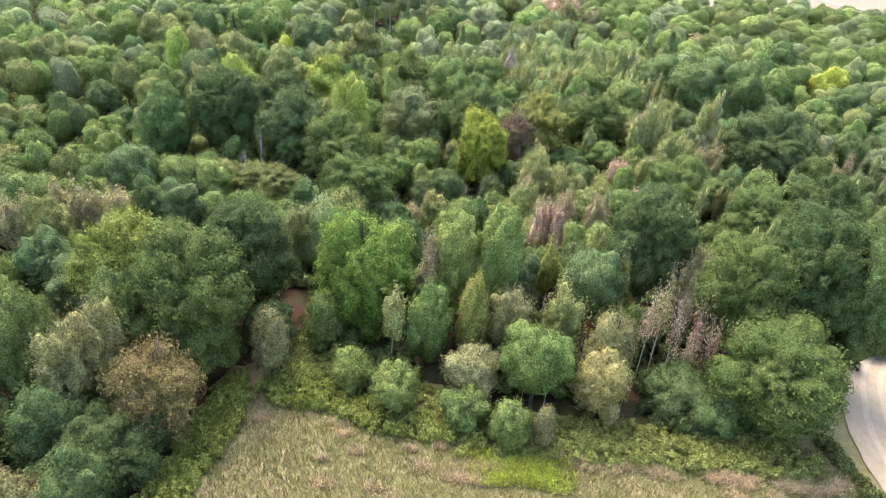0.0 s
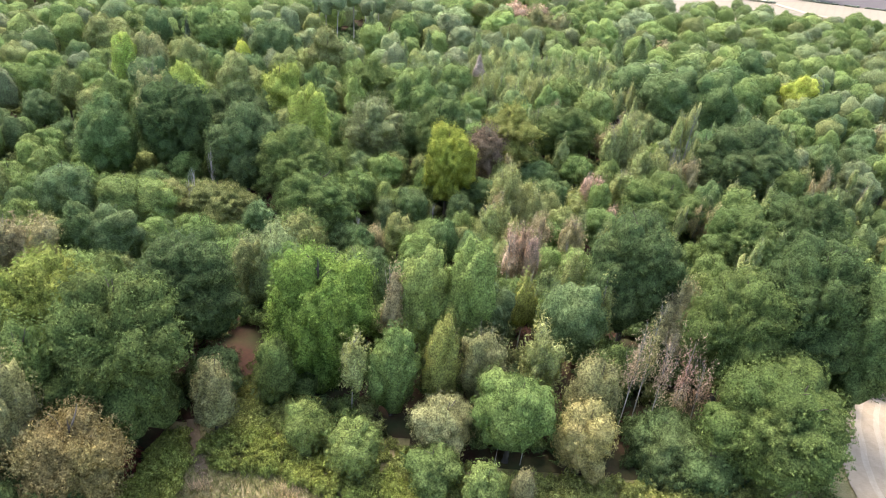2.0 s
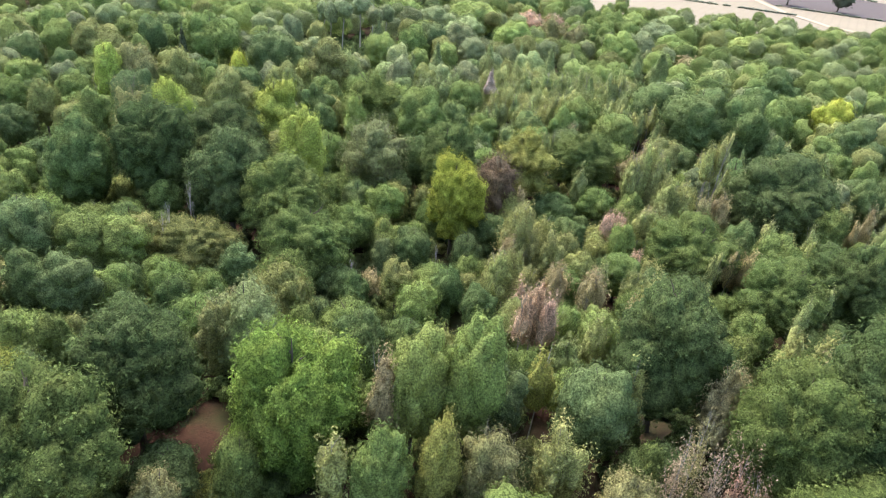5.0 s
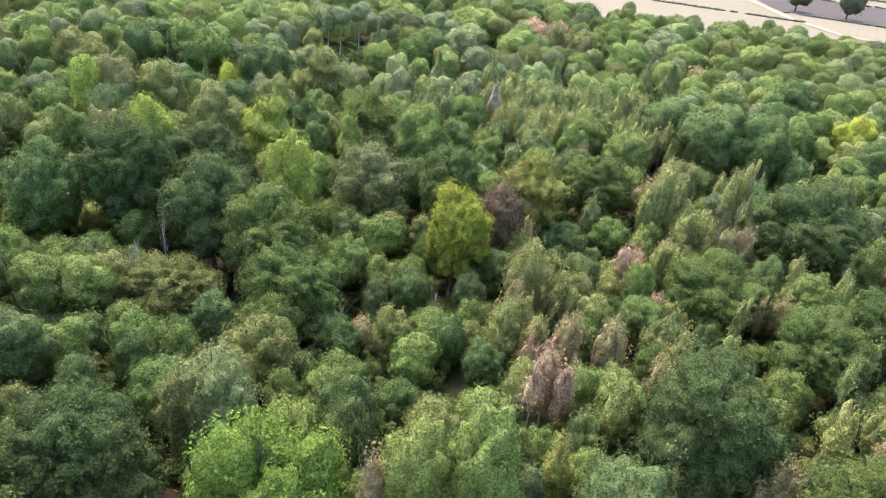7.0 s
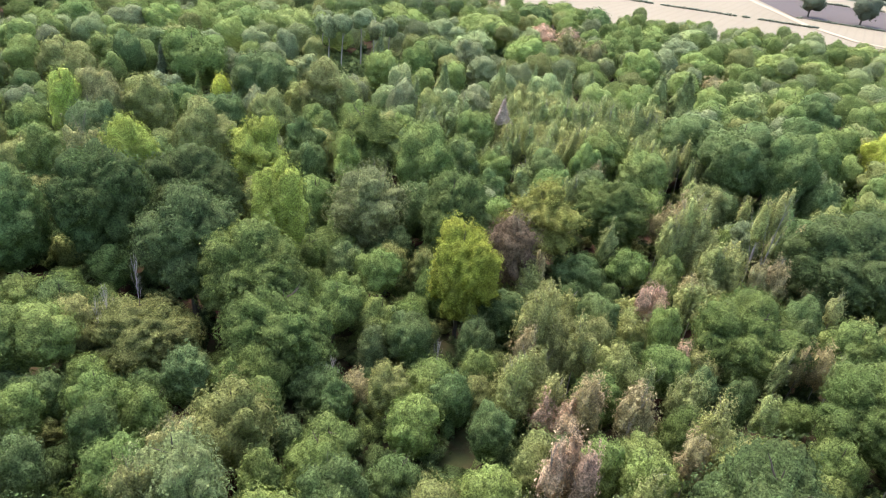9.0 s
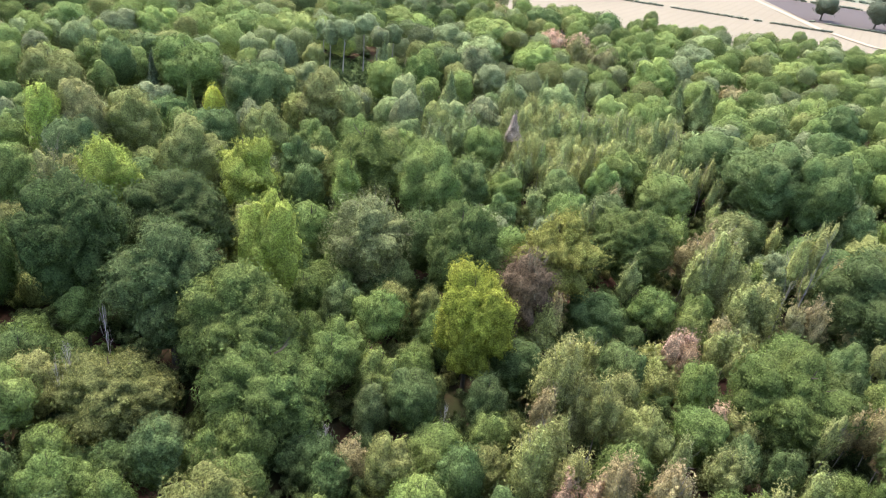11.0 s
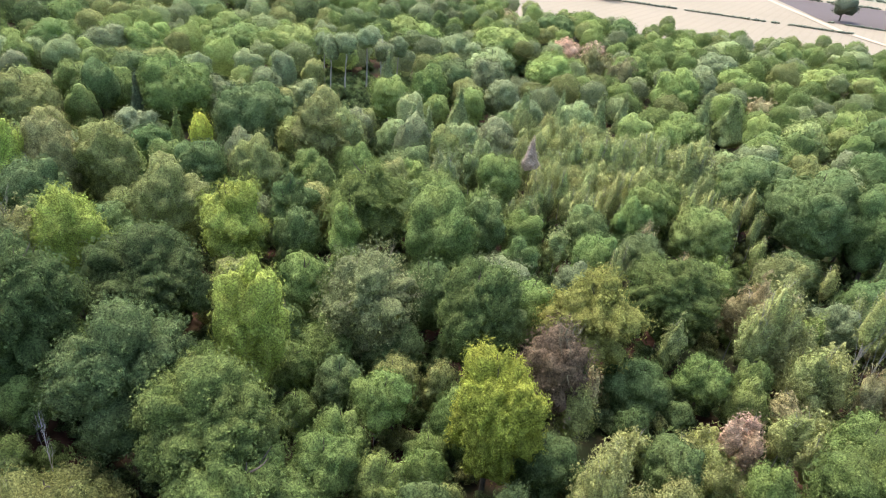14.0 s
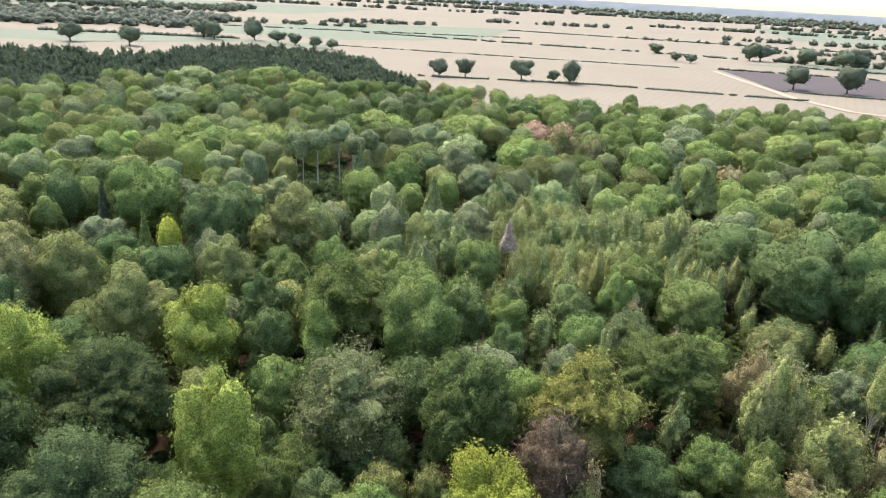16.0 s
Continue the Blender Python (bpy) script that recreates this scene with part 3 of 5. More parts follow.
tree("oak", -52.2, 71.0, 3.3, 3.0, 12.0, OLIVEGREEN)
tree("birch", 30.0, 71.4, 2.1, 2.1, 14.1, BIRCHTAN)
tree("birch", -58.3, 71.6, 1.5, 4.5, 11.7, BIRCHTAN)
tree("birch", -55.5, 72.0, 1.5, 4.7, 12.7, BIRCHTAN)
tree("birch", 21.5, 72.6, 1.4, 3.9, 13.4, BIRCH)
tree("birch", 12.1, 72.9, 1.6, 3.0, 13.0, GOLD)
tree("oak", 5.3, 74.7, 2.9, 3.7, 12.0, BLUE)
tree("birch", -50.9, 76.1, 1.7, 4.5, 12.4, BIRCHTAN)
tree("oak", 25.5, 76.5, 6.0, 5.6, 19.9, DARK)
tree("birch", -54.1, 76.7, 1.7, 4.8, 12.6, BIRCHTAN)
tree("birch", -50.9, 76.8, 1.7, 4.6, 12.0, BIRCHTAN)
tree("sparse", -21.6, 76.8, 2.2, 3.5, 12.2, PALE)
tree("birch", -49.7, 77.1, 2.0, 4.5, 11.5, BIRCHTAN)
tree("birch", -46.7, 78.0, 2.0, 4.8, 12.0, BIRCHTAN)
tree("oak", -58.1, 78.0, 4.2, 2.4, 13.0, GREEN)
tree("willow", -19.0, 79.0, 4.6, 4.3, 13.7, WILLOW)
tree("birch", -48.2, 80.5, 2.0, 4.5, 10.6, BIRCHTAN)
tree("oak", -44.5, 82.2, 3.2, 3.2, 12.0, DARK)
tree("oak", -40.6, 83.2, 3.9, 3.1, 12.0, BLUE)
tree("birch", 13.9, 83.7, 1.3, 5.1, 14.2, PINK)
tree("birch", 11.5, 84.4, 1.3, 4.9, 14.3, PINK)
tree("birch", 12.7, 85.3, 1.3, 4.8, 14.5, PINK)
tree("sparse", -22.6, 86.9, 3.1, 4.1, 8.6, PALE)
tree("oak", -38.4, 87.3, 3.3, 2.2, 9.0, GREEN)
tree("willow", -18.4, 89.4, 4.7, 4.7, 11.2, OLIVEGREEN)
tree("oak", 22.2, 93.0, 3.0, 3.3, 8.1, LIGHT)
tree("birch", 29.0, 94.2, 2.0, 2.5, 13.9, BIRCH)
tree("oak", 6.7, 94.4, 2.5, 2.5, 9.0, DARK)
tree("oak", -46.2, 94.5, 5.0, 3.8, 5.0, BLUE)
tree("oak", -17.8, 95.5, 3.1, 1.9, 8.0, GREEN)
tree("round", -25.2, 95.9, 2.7, 2.9, 11.0, BLUE)
tree("dead", -41.2, 96.1, 1.7, 1.1, 3.3, WHITEWOOD)
tree("dead", 21.5, 96.2, 1.2, 1.9, 9.9, WHITEWOOD)
tree("birch", 15.3, 96.8, 1.6, 3.6, 8.4, PINK)
tree("birch", 22.4, 96.9, 1.6, 5.4, 12.5, BIRCHTAN)
tree("oak", -54.2, 97.3, 4.6, 4.2, 14.0, BLUE)
tree("birch", 21.5, 97.4, 1.6, 5.0, 13.1, BIRCHTAN)
tree("round", -36.9, 98.2, 2.7, 2.6, 7.2, LIGHT)
tree("birch", 17.1, 98.4, 2.0, 3.6, 12.6, BIRCHTAN)
tree("birch", 15.4, 98.6, 1.6, 3.5, 9.0, PINK)
tree("birch", 13.0, 98.7, 1.6, 3.6, 8.9, PINK)
tree("oak", -46.6, 98.7, 4.2, 3.7, 12.2, GREEN)
tree("round", -4.5, 99.7, 2.6, 2.6, 10.0, OLIVEGREEN)
tree("birch", 22.8, 99.8, 1.6, 5.6, 11.9, BIRCHTAN)
tree("round", -35.3, 99.8, 3.8, 3.2, 4.7, DARK)
tree("round", -43.0, 100.2, 4.2, 3.7, 11.3, LIGHT)
tree("birch", 13.5, 100.3, 2.4, 5.1, 11.0, BIRCH)
tree("birch", 9.4, 100.5, 2.4, 4.9, 12.6, BIRCH)
tree("oak", 49.6, 101.2, 6.6, 5.8, 15.6, GREEN)
tree("oak", -27.5, 101.4, 3.7, 3.4, 6.7, BLUE)
tree("round", -18.9, 102.0, 3.5, 3.5, 9.0, GREEN)
tree("round", -3.5, 102.6, 3.7, 3.1, 3.8, GREEN)
tree("birch", 9.9, 102.9, 2.4, 4.8, 11.0, BIRCH)
tree("birch", -8.4, 102.9, 2.2, 2.7, 5.9, BIRCHTAN)
tree("round", -13.8, 103.1, 3.7, 3.1, 6.3, BLUE)
tree("round", 5.9, 103.2, 2.8, 2.4, 6.9, OLIVEGREEN)
tree("dead", -38.0, 103.4, 0.9, 1.6, 12.9, WHITEWOOD)
tree("birch", 11.1, 103.5, 2.4, 4.4, 12.0, BIRCH)
tree("dead", -11.2, 103.8, 1.4, 2.0, 7.5, WHITEWOOD)
tree("oak", -41.8, 104.6, 3.5, 4.2, 9.5, OLIVEGREEN)
tree("oak", 60.9, 104.8, 7.1, 4.3, 18.0, DARK)
tree("dead", -37.8, 105.4, 1.3, 1.3, 13.4, WHITEWOOD)
tree("round", 0.4, 105.5, 3.7, 3.1, 6.7, GREEN)
tree("oak", -34.0, 105.7, 6.7, 4.1, 10.0, OLIVEGREEN)
tree("dead", 0.6, 106.7, 0.9, 2.5, 10.3, WHITEWOOD)
tree("oak", -18.9, 107.9, 8.0, 4.9, 12.4, GREEN)
tree("oak", -3.0, 110.1, 3.4, 2.1, 10.3, DARK)
tree("birch", 17.9, 110.4, 1.9, 4.3, 12.2, BIRCH)
tree("dead", -36.7, 110.6, 1.2, 2.1, 14.6, WHITEWOOD)
tree("oak", 29.2, 110.9, 3.3, 3.3, 9.1, GREEN)
tree("round", 8.3, 111.0, 2.1, 2.3, 5.7, OLIVEGREEN)
tree("birch", 15.9, 111.9, 2.1, 5.6, 11.9, BIRCH)
tree("round", 5.4, 112.3, 2.7, 4.1, 9.4, BLUE)
tree("round", -52.8, 112.5, 3.5, 3.2, 7.0, LIGHT)
tree("birch", 12.3, 112.5, 2.1, 5.3, 14.8, BIRCH)
tree("birch", 50.4, 113.4, 1.6, 4.1, 11.4, BIRCHTAN)
tree("birch", 32.0, 113.6, 1.3, 2.0, 8.9, PINK)
tree("oak", -23.9, 114.2, 7.1, 5.6, 17.5, LIGHT)
tree("birch", 35.6, 114.2, 2.1, 3.2, 7.8, BIRCH)
tree("round", -13.1, 114.4, 3.9, 2.8, 10.8, GREEN)
tree("round", -48.1, 114.4, 3.4, 3.1, 7.4, GREEN)
tree("round", -7.4, 114.5, 3.1, 1.9, 9.1, LIGHT)
tree("dead", 53.9, 114.5, 1.3, 2.1, 13.4, WHITEWOOD)
tree("birch", 13.9, 114.9, 2.1, 4.8, 14.8, BIRCH)
tree("round", 54.6, 115.5, 4.1, 2.9, 13.7, GREEN)
tree("birch", 49.1, 115.8, 1.6, 4.5, 9.6, BIRCHTAN)
tree("birch", 51.4, 115.9, 1.6, 3.8, 9.8, BIRCHTAN)
tree("round", 30.4, 117.1, 2.5, 3.3, 11.5, LIGHT)
tree("oak", 41.9, 117.7, 8.2, 5.1, 13.4, GREEN)
tree("oak", -32.9, 118.4, 7.3, 4.8, 19.4, BLUE)
tree("oak", 8.8, 119.0, 3.4, 3.2, 10.1, DARK)
tree("oak", 3.0, 119.4, 5.0, 7.7, 19.1, YELLOW)
tree("oak", -44.4, 119.5, 3.4, 3.1, 9.1, GREEN)
tree("oak", -58.4, 120.4, 5.7, 7.9, 18.1, DARK)
tree("oak", 22.2, 120.4, 3.4, 3.8, 10.1, DARK)
tree("birch", 28.2, 122.8, 2.1, 3.8, 5.3, BIRCH)
tree("birch", 30.6, 124.3, 2.1, 4.0, 5.2, BIRCH)
tree("oak", -47.3, 124.4, 6.9, 7.8, 21.5, DARK)
tree("dead", -9.3, 124.7, 1.3, 1.8, 10.3, WHITEWOOD)
tree("birch", 38.4, 125.0, 1.6, 4.3, 10.0, BIRCH)
tree("birch", 31.9, 125.0, 1.4, 3.6, 9.2, PINK)
tree("birch", 28.0, 125.1, 2.1, 3.3, 6.2, BIRCH)
tree("round", -9.2, 125.1, 3.7, 3.7, 10.7, GREEN)
tree("birch", 26.8, 125.7, 2.1, 4.0, 4.7, BIRCH)
tree("birch", 25.4, 126.5, 2.1, 3.1, 6.2, BIRCH)
tree("birch", 30.3, 126.7, 1.4, 3.6, 10.5, PINK)
tree("birch", 27.9, 126.7, 2.1, 4.0, 4.9, BIRCH)
tree("birch", 36.0, 126.9, 1.6, 4.4, 11.4, BIRCH)
tree("birch", 12.7, 126.9, 2.2, 4.2, 11.4, BIRCH)
tree("oak", -23.6, 127.1, 4.3, 5.8, 21.7, YELLOWGREEN)
tree("birch", 29.4, 127.1, 2.1, 3.3, 5.5, BIRCH)
tree("birch", 37.8, 127.2, 1.6, 4.1, 11.3, BIRCH)
tree("birch", 32.3, 127.4, 1.4, 3.5, 10.1, PINK)
tree("oak", 54.3, 128.0, 3.6, 5.3, 9.7, DARK)
tree("birch", 28.6, 128.7, 2.1, 2.8, 6.0, BIRCH)
tree("copper", 9.8, 129.2, 4.7, 5.5, 17.7, COPPER)
tree("round", 47.7, 129.8, 4.5, 2.1, 9.5, GREEN)
tree("oak", 70.8, 132.2, 4.4, 5.0, 13.9, GREEN)
tree("birch", 43.8, 134.1, 2.4, 3.6, 6.2, BIRCH)
tree("birch", 46.3, 134.6, 2.4, 4.1, 5.7, BIRCH)
tree("birch", 50.1, 136.2, 1.8, 4.9, 12.0, BIRCHTAN)
tree("birch", 53.4, 136.3, 1.8, 4.8, 11.8, BIRCHTAN)
tree("round", 29.8, 136.6, 3.6, 3.6, 10.2, GREEN)
tree("birch", 60.3, 137.1, 2.3, 2.9, 9.0, BIRCHTAN)
tree("birch", 42.6, 137.1, 2.4, 3.8, 6.4, BIRCH)
tree("birch", 53.3, 137.3, 1.8, 5.1, 12.6, BIRCHTAN)
tree("oak", 22.4, 137.3, 5.2, 4.2, 7.7, DARK)
tree("oak", -8.6, 137.7, 4.2, 3.6, 8.4, BLUE)
tree("oak", 1.2, 137.9, 6.2, 5.2, 19.1, GREEN)
tree("birch", 43.3, 137.9, 2.7, 4.2, 10.8, BIRCH)
tree("oak", -17.2, 138.0, 4.6, 4.0, 8.1, GREEN)
tree("birch", 46.0, 138.1, 2.4, 3.8, 5.9, BIRCH)
tree("birch", 43.6, 138.3, 2.5, 4.9, 13.3, BIRCH)
tree("oak", -40.7, 138.4, 8.4, 5.2, 17.4, DARK)
tree("birch", 46.4, 138.5, 2.7, 5.1, 11.3, BIRCH)
tree("dead", 2.5, 138.5, 1.6, 1.4, 21.3, WHITEWOOD)
tree("sparse", -57.2, 139.0, 4.2, 3.7, 20.8, PALE)
tree("round", 37.3, 139.3, 2.9, 2.9, 8.9, GREEN)
tree("layered", 15.1, 139.7, 7.2, 5.7, 19.0, GOLD)
tree("sparse", -13.3, 140.4, 7.6, 6.0, 17.6, GREY)
tree("oak", 65.4, 140.5, 10.6, 8.0, 19.1, DARK)
tree("birch", 47.4, 141.0, 2.5, 4.4, 12.3, BIRCH)
tree("birch", 52.5, 141.0, 1.4, 8.3, 22.7, BIRCH)
tree("birch", 43.1, 141.1, 2.5, 5.2, 11.1, BIRCH)
tree("oak", 73.7, 141.2, 3.5, 4.4, 15.0, DARK)
tree("birch", 50.2, 141.2, 1.4, 8.0, 20.6, BIRCH)
tree("birch", 47.2, 141.3, 2.5, 4.6, 11.4, BIRCH)
tree("oak", -51.9, 142.1, 5.3, 5.1, 20.1, YELLOWGREEN)
tree("birch", 27.1, 142.2, 1.8, 4.1, 12.0, BIRCHGREEN)
tree("birch", 43.6, 142.6, 2.7, 5.0, 13.3, BIRCH)
tree("birch", 37.5, 142.7, 1.9, 5.5, 15.5, BIRCH)
tree("birch", 44.0, 142.7, 2.7, 4.3, 12.3, BIRCH)
tree("birch", 51.7, 143.0, 1.4, 8.1, 20.0, BIRCH)
tree("birch", 37.1, 143.1, 1.9, 5.8, 16.2, BIRCH)
tree("birch", 41.9, 143.7, 1.9, 7.3, 17.3, BIRCH)
tree("birch", 39.6, 144.1, 1.9, 7.4, 18.2, BIRCH)
tree("birch", 39.3, 145.7, 1.9, 5.3, 14.4, BIRCH)
tree("oak", -68.3, 145.8, 4.1, 4.1, 14.8, GREEN)
tree("birch", 41.2, 146.9, 1.9, 7.2, 18.7, BIRCH)
tree("birch", 41.0, 147.5, 2.5, 5.5, 14.1, BIRCHTAN)
tree("birch", 42.4, 148.1, 2.5, 5.2, 14.3, BIRCHTAN)
tree("birch", 38.8, 151.2, 2.5, 4.8, 13.7, BIRCHTAN)
tree("layered", -33.9, 151.2, 5.6, 6.4, 20.9, YELLOWGREEN)
tree("oak", 29.1, 151.9, 7.3, 5.6, 16.2, GREEN)
tree("birch", 41.2, 152.1, 2.5, 5.5, 14.5, BIRCHTAN)
tree("layered", -18.3, 152.9, 3.1, 4.1, 19.0, LIGHT)
tree("oak", -26.0, 155.9, 3.9, 4.5, 15.0, DARK)
tree("oak", -65.1, 156.2, 5.3, 4.0, 18.0, BLUE)
tree("oak", -5.0, 156.9, 6.0, 5.0, 20.5, GREEN)
tree("oak", -45.6, 157.6, 5.6, 5.4, 19.4, OLIVEGREEN)
tree("oak", 7.5, 159.9, 3.3, 3.2, 12.0, DARK)
tree("oak", 65.4, 161.8, 7.1, 6.5, 10.8, DARK)
tree("oak", -72.6, 162.2, 3.7, 3.7, 21.2, YELLOWGREEN)
tree("layered", -16.8, 162.3, 7.5, 4.7, 21.7, LIGHT)
tree("layered", -29.0, 164.2, 4.5, 5.9, 17.0, DARK)
tree("oak", -67.7, 165.6, 4.8, 4.2, 20.5, OLIVE)
tree("oak", -61.3, 169.2, 5.9, 4.7, 19.4, OLIVEGREEN)
tree("birch", 29.8, 172.4, 1.5, 3.3, 13.0, BIRCHTAN)
tree("oak", 19.5, 172.7, 4.9, 4.1, 13.0, DARK)
tree("oak", 40.4, 176.5, 6.5, 4.6, 15.0, GREEN)
tree("oak", 70.8, 177.9, 6.5, 5.9, 22.0, DARK)
tree("birch", 19.9, 178.0, 1.9, 6.1, 14.3, BIRCH)
tree("oak", 28.4, 178.2, 3.6, 4.7, 14.0, GREEN)
tree("oak", -48.5, 178.2, 5.3, 4.4, 16.0, BLUE)
tree("birch", 4.4, 178.3, 1.6, 3.6, 9.1, BIRCHGREEN)
tree("oak", -39.0, 178.3, 4.8, 4.4, 17.0, OLIVEGREEN)
tree("birch", 9.3, 178.4, 1.6, 4.8, 13.0, BIRCHGREEN)
tree("birch", 8.5, 178.9, 1.6, 4.4, 12.0, BIRCHGREEN)
tree("birch", 6.8, 178.9, 1.6, 3.8, 9.5, BIRCHGREEN)
tree("birch", 1.3, 179.3, 1.6, 4.2, 11.3, BIRCHGREEN)
tree("birch", 3.6, 179.4, 1.6, 4.7, 11.3, BIRCHGREEN)
tree("birch", 18.9, 179.6, 1.9, 5.9, 15.3, BIRCH)
tree("birch", 6.9, 179.6, 1.6, 4.3, 10.9, BIRCHGREEN)
tree("birch", 22.0, 180.7, 1.9, 5.9, 13.4, BIRCH)
tree("birch", 10.6, 181.0, 1.6, 4.7, 11.2, BIRCHGREEN)
tree("birch", 2.1, 181.8, 1.6, 4.1, 11.8, BIRCHGREEN)
tree("oak", 32.2, 183.2, 5.1, 5.1, 15.5, GREEN)
tree("oak", 61.9, 183.7, 9.5, 6.9, 22.0, DARK)
tree("birch", -5.7, 186.3, 2.0, 5.6, 16.8, WILLOW)
tree("birch", -4.3, 188.5, 2.0, 6.4, 13.7, WILLOW)
tree("birch", -7.2, 189.6, 2.0, 6.6, 16.5, WILLOW)
tree("oak", 4.8, 189.9, 5.0, 5.0, 16.0, GREEN)
tree("round", 36.7, 190.0, 3.9, 5.1, 14.0, GREEN)
tree("oak", 72.9, 190.6, 6.4, 5.8, 16.0, DARK)
tree("round", -54.8, 193.7, 2.6, 2.6, 16.0, YELLOW)
tree("layered", -31.6, 194.9, 6.5, 6.2, 21.1, OLIVEGREEN)
tree("deadlarch", 10.7, 195.6, 2.6, 3.8, 17.8, BLEACHED)
tree("birch", -0.8, 196.6, 2.4, 5.5, 14.4, WILLOW)
tree("oak", 49.9, 196.6, 4.8, 5.0, 15.0, GREEN)
tree("oak", 55.5, 196.9, 9.6, 6.7, 18.8, DARK)
tree("birch", 46.4, 198.5, 2.1, 6.9, 18.0, BIRCHGREEN)
tree("birch", 1.0, 198.5, 2.4, 5.8, 14.0, WILLOW)
tree("oak", -47.9, 199.2, 7.2, 5.8, 21.2, BLUE)
tree("birch", 42.9, 199.7, 2.1, 7.3, 20.0, BIRCHGREEN)
tree("birch", 0.8, 199.7, 2.4, 6.1, 16.9, WILLOW)
tree("birch", 44.4, 199.7, 2.1, 7.9, 18.5, BIRCHGREEN)
tree("birch", -3.2, 200.0, 2.4, 6.5, 14.3, WILLOW)
tree("oak", -93.8, 200.2, 7.3, 5.1, 18.0, OLIVEGREEN)
tree("birch", 45.5, 200.7, 2.1, 7.3, 19.2, BIRCHGREEN)
tree("birch", 49.5, 200.7, 2.1, 6.7, 16.8, BIRCHGREEN)
tree("birch", 36.3, 200.9, 2.1, 5.5, 15.5, BIRCHGREEN)
tree("birch", 37.6, 201.6, 2.1, 7.2, 19.9, BIRCHGREEN)
tree("birch", 45.6, 201.6, 2.1, 7.9, 20.8, BIRCHGREEN)
tree("birch", 30.3, 201.7, 2.1, 5.0, 12.7, BIRCHGREEN)
tree("birch", 48.1, 202.1, 2.1, 7.5, 17.7, BIRCHGREEN)
tree("birch", 40.2, 202.2, 2.1, 4.9, 14.6, BIRCHGREEN)
tree("larch", -63.6, 202.6, 2.5, 4.0, 14.0, LIGHT)
tree("birch", 21.9, 202.8, 2.1, 4.3, 11.7, BIRCHGREEN)
tree("birch", 32.7, 202.8, 2.1, 7.8, 16.4, BIRCHGREEN)
tree("birch", 36.5, 202.8, 2.1, 5.7, 14.3, BIRCHGREEN)
tree("birch", 41.1, 202.8, 2.1, 6.5, 17.2, BIRCHGREEN)
tree("birch", 37.1, 203.0, 2.1, 8.0, 18.5, BIRCHGREEN)
tree("birch", 42.7, 203.4, 2.1, 6.9, 17.3, BIRCHGREEN)
tree("birch", 29.2, 203.5, 2.1, 5.5, 14.5, BIRCHGREEN)
tree("birch", 38.1, 203.7, 2.1, 5.9, 15.5, BIRCHGREEN)
tree("birch", 23.7, 204.1, 2.1, 4.2, 12.9, BIRCHGREEN)
tree("birch", 40.7, 204.2, 2.1, 6.6, 16.8, BIRCHGREEN)
tree("oak", 90.5, 204.3, 6.3, 6.3, 16.0, GREEN)
tree("birch", 33.1, 204.3, 2.1, 4.8, 14.3, BIRCHGREEN)
tree("birch", 17.2, 204.4, 2.1, 6.0, 13.7, BIRCHGREEN)
tree("birch", 26.4, 204.4, 2.1, 6.5, 18.6, BIRCHGREEN)
tree("birch", 30.0, 204.8, 2.1, 7.5, 18.5, BIRCHGREEN)
tree("birch", 35.9, 204.9, 2.1, 6.4, 19.9, BIRCHGREEN)
tree("birch", 20.5, 205.1, 2.1, 6.2, 17.5, BIRCHGREEN)
tree("birch", 18.1, 205.1, 2.1, 5.2, 14.3, BIRCHGREEN)
tree("birch", 30.9, 205.5, 2.1, 5.4, 14.2, BIRCHGREEN)
tree("birch", 32.5, 205.7, 2.1, 6.8, 17.9, BIRCHGREEN)
tree("birch", 23.4, 206.1, 2.1, 4.9, 10.5, BIRCHGREEN)
tree("birch", 20.2, 206.1, 2.1, 4.9, 12.3, BIRCHGREEN)
tree("birch", 26.1, 206.1, 2.1, 6.2, 16.6, BIRCHGREEN)
tree("birch", 33.6, 206.3, 2.1, 6.6, 16.1, BIRCHGREEN)
tree("birch", 24.1, 206.9, 2.1, 5.8, 14.6, BIRCHGREEN)
tree("birch", 14.6, 206.9, 2.1, 5.8, 12.6, BIRCHGREEN)
tree("birch", 29.5, 207.1, 2.1, 6.5, 16.5, BIRCHGREEN)
tree("birch", 23.9, 207.3, 2.1, 6.1, 14.8, BIRCHGREEN)
tree("oak", 108.3, 207.5, 5.9, 6.6, 18.0, YELLOW)
tree("birch", 21.3, 208.0, 2.1, 6.5, 17.2, BIRCHGREEN)
tree("birch", 16.6, 208.3, 2.1, 5.5, 13.7, BIRCHGREEN)
tree("willow", -28.4, 208.4, 4.9, 5.7, 16.0, BIRCHGREEN)
tree("larch", -75.5, 210.5, 2.9, 6.7, 18.0, PINE)
tree("oak", 98.9, 214.8, 6.9, 6.4, 16.4, GREEN)
tree("oak", -68.7, 215.3, 8.9, 5.8, 20.7, GREEN)
tree("oak", -87.2, 217.2, 4.8, 5.4, 18.0, BLUE)
tree("larch", -11.5, 218.3, 4.1, 6.3, 15.8, LARCH)
tree("oak", 93.0, 219.8, 6.9, 6.5, 17.2, DARK)
tree("larch", -15.2, 221.4, 3.5, 5.7, 15.2, LARCH)
tree("oak", -96.6, 224.0, 5.8, 5.1, 15.0, GREEN)
tree("oak", 72.7, 230.3, 8.0, 5.2, 16.0, GREEN)
tree("oak", -78.4, 236.8, 8.6, 6.9, 15.0, GREEN)
tree("larch", -5.0, 240.4, 4.6, 6.1, 15.6, LARCH)
tree("larch", 11.8, 240.4, 4.6, 7.4, 16.9, LARCH)
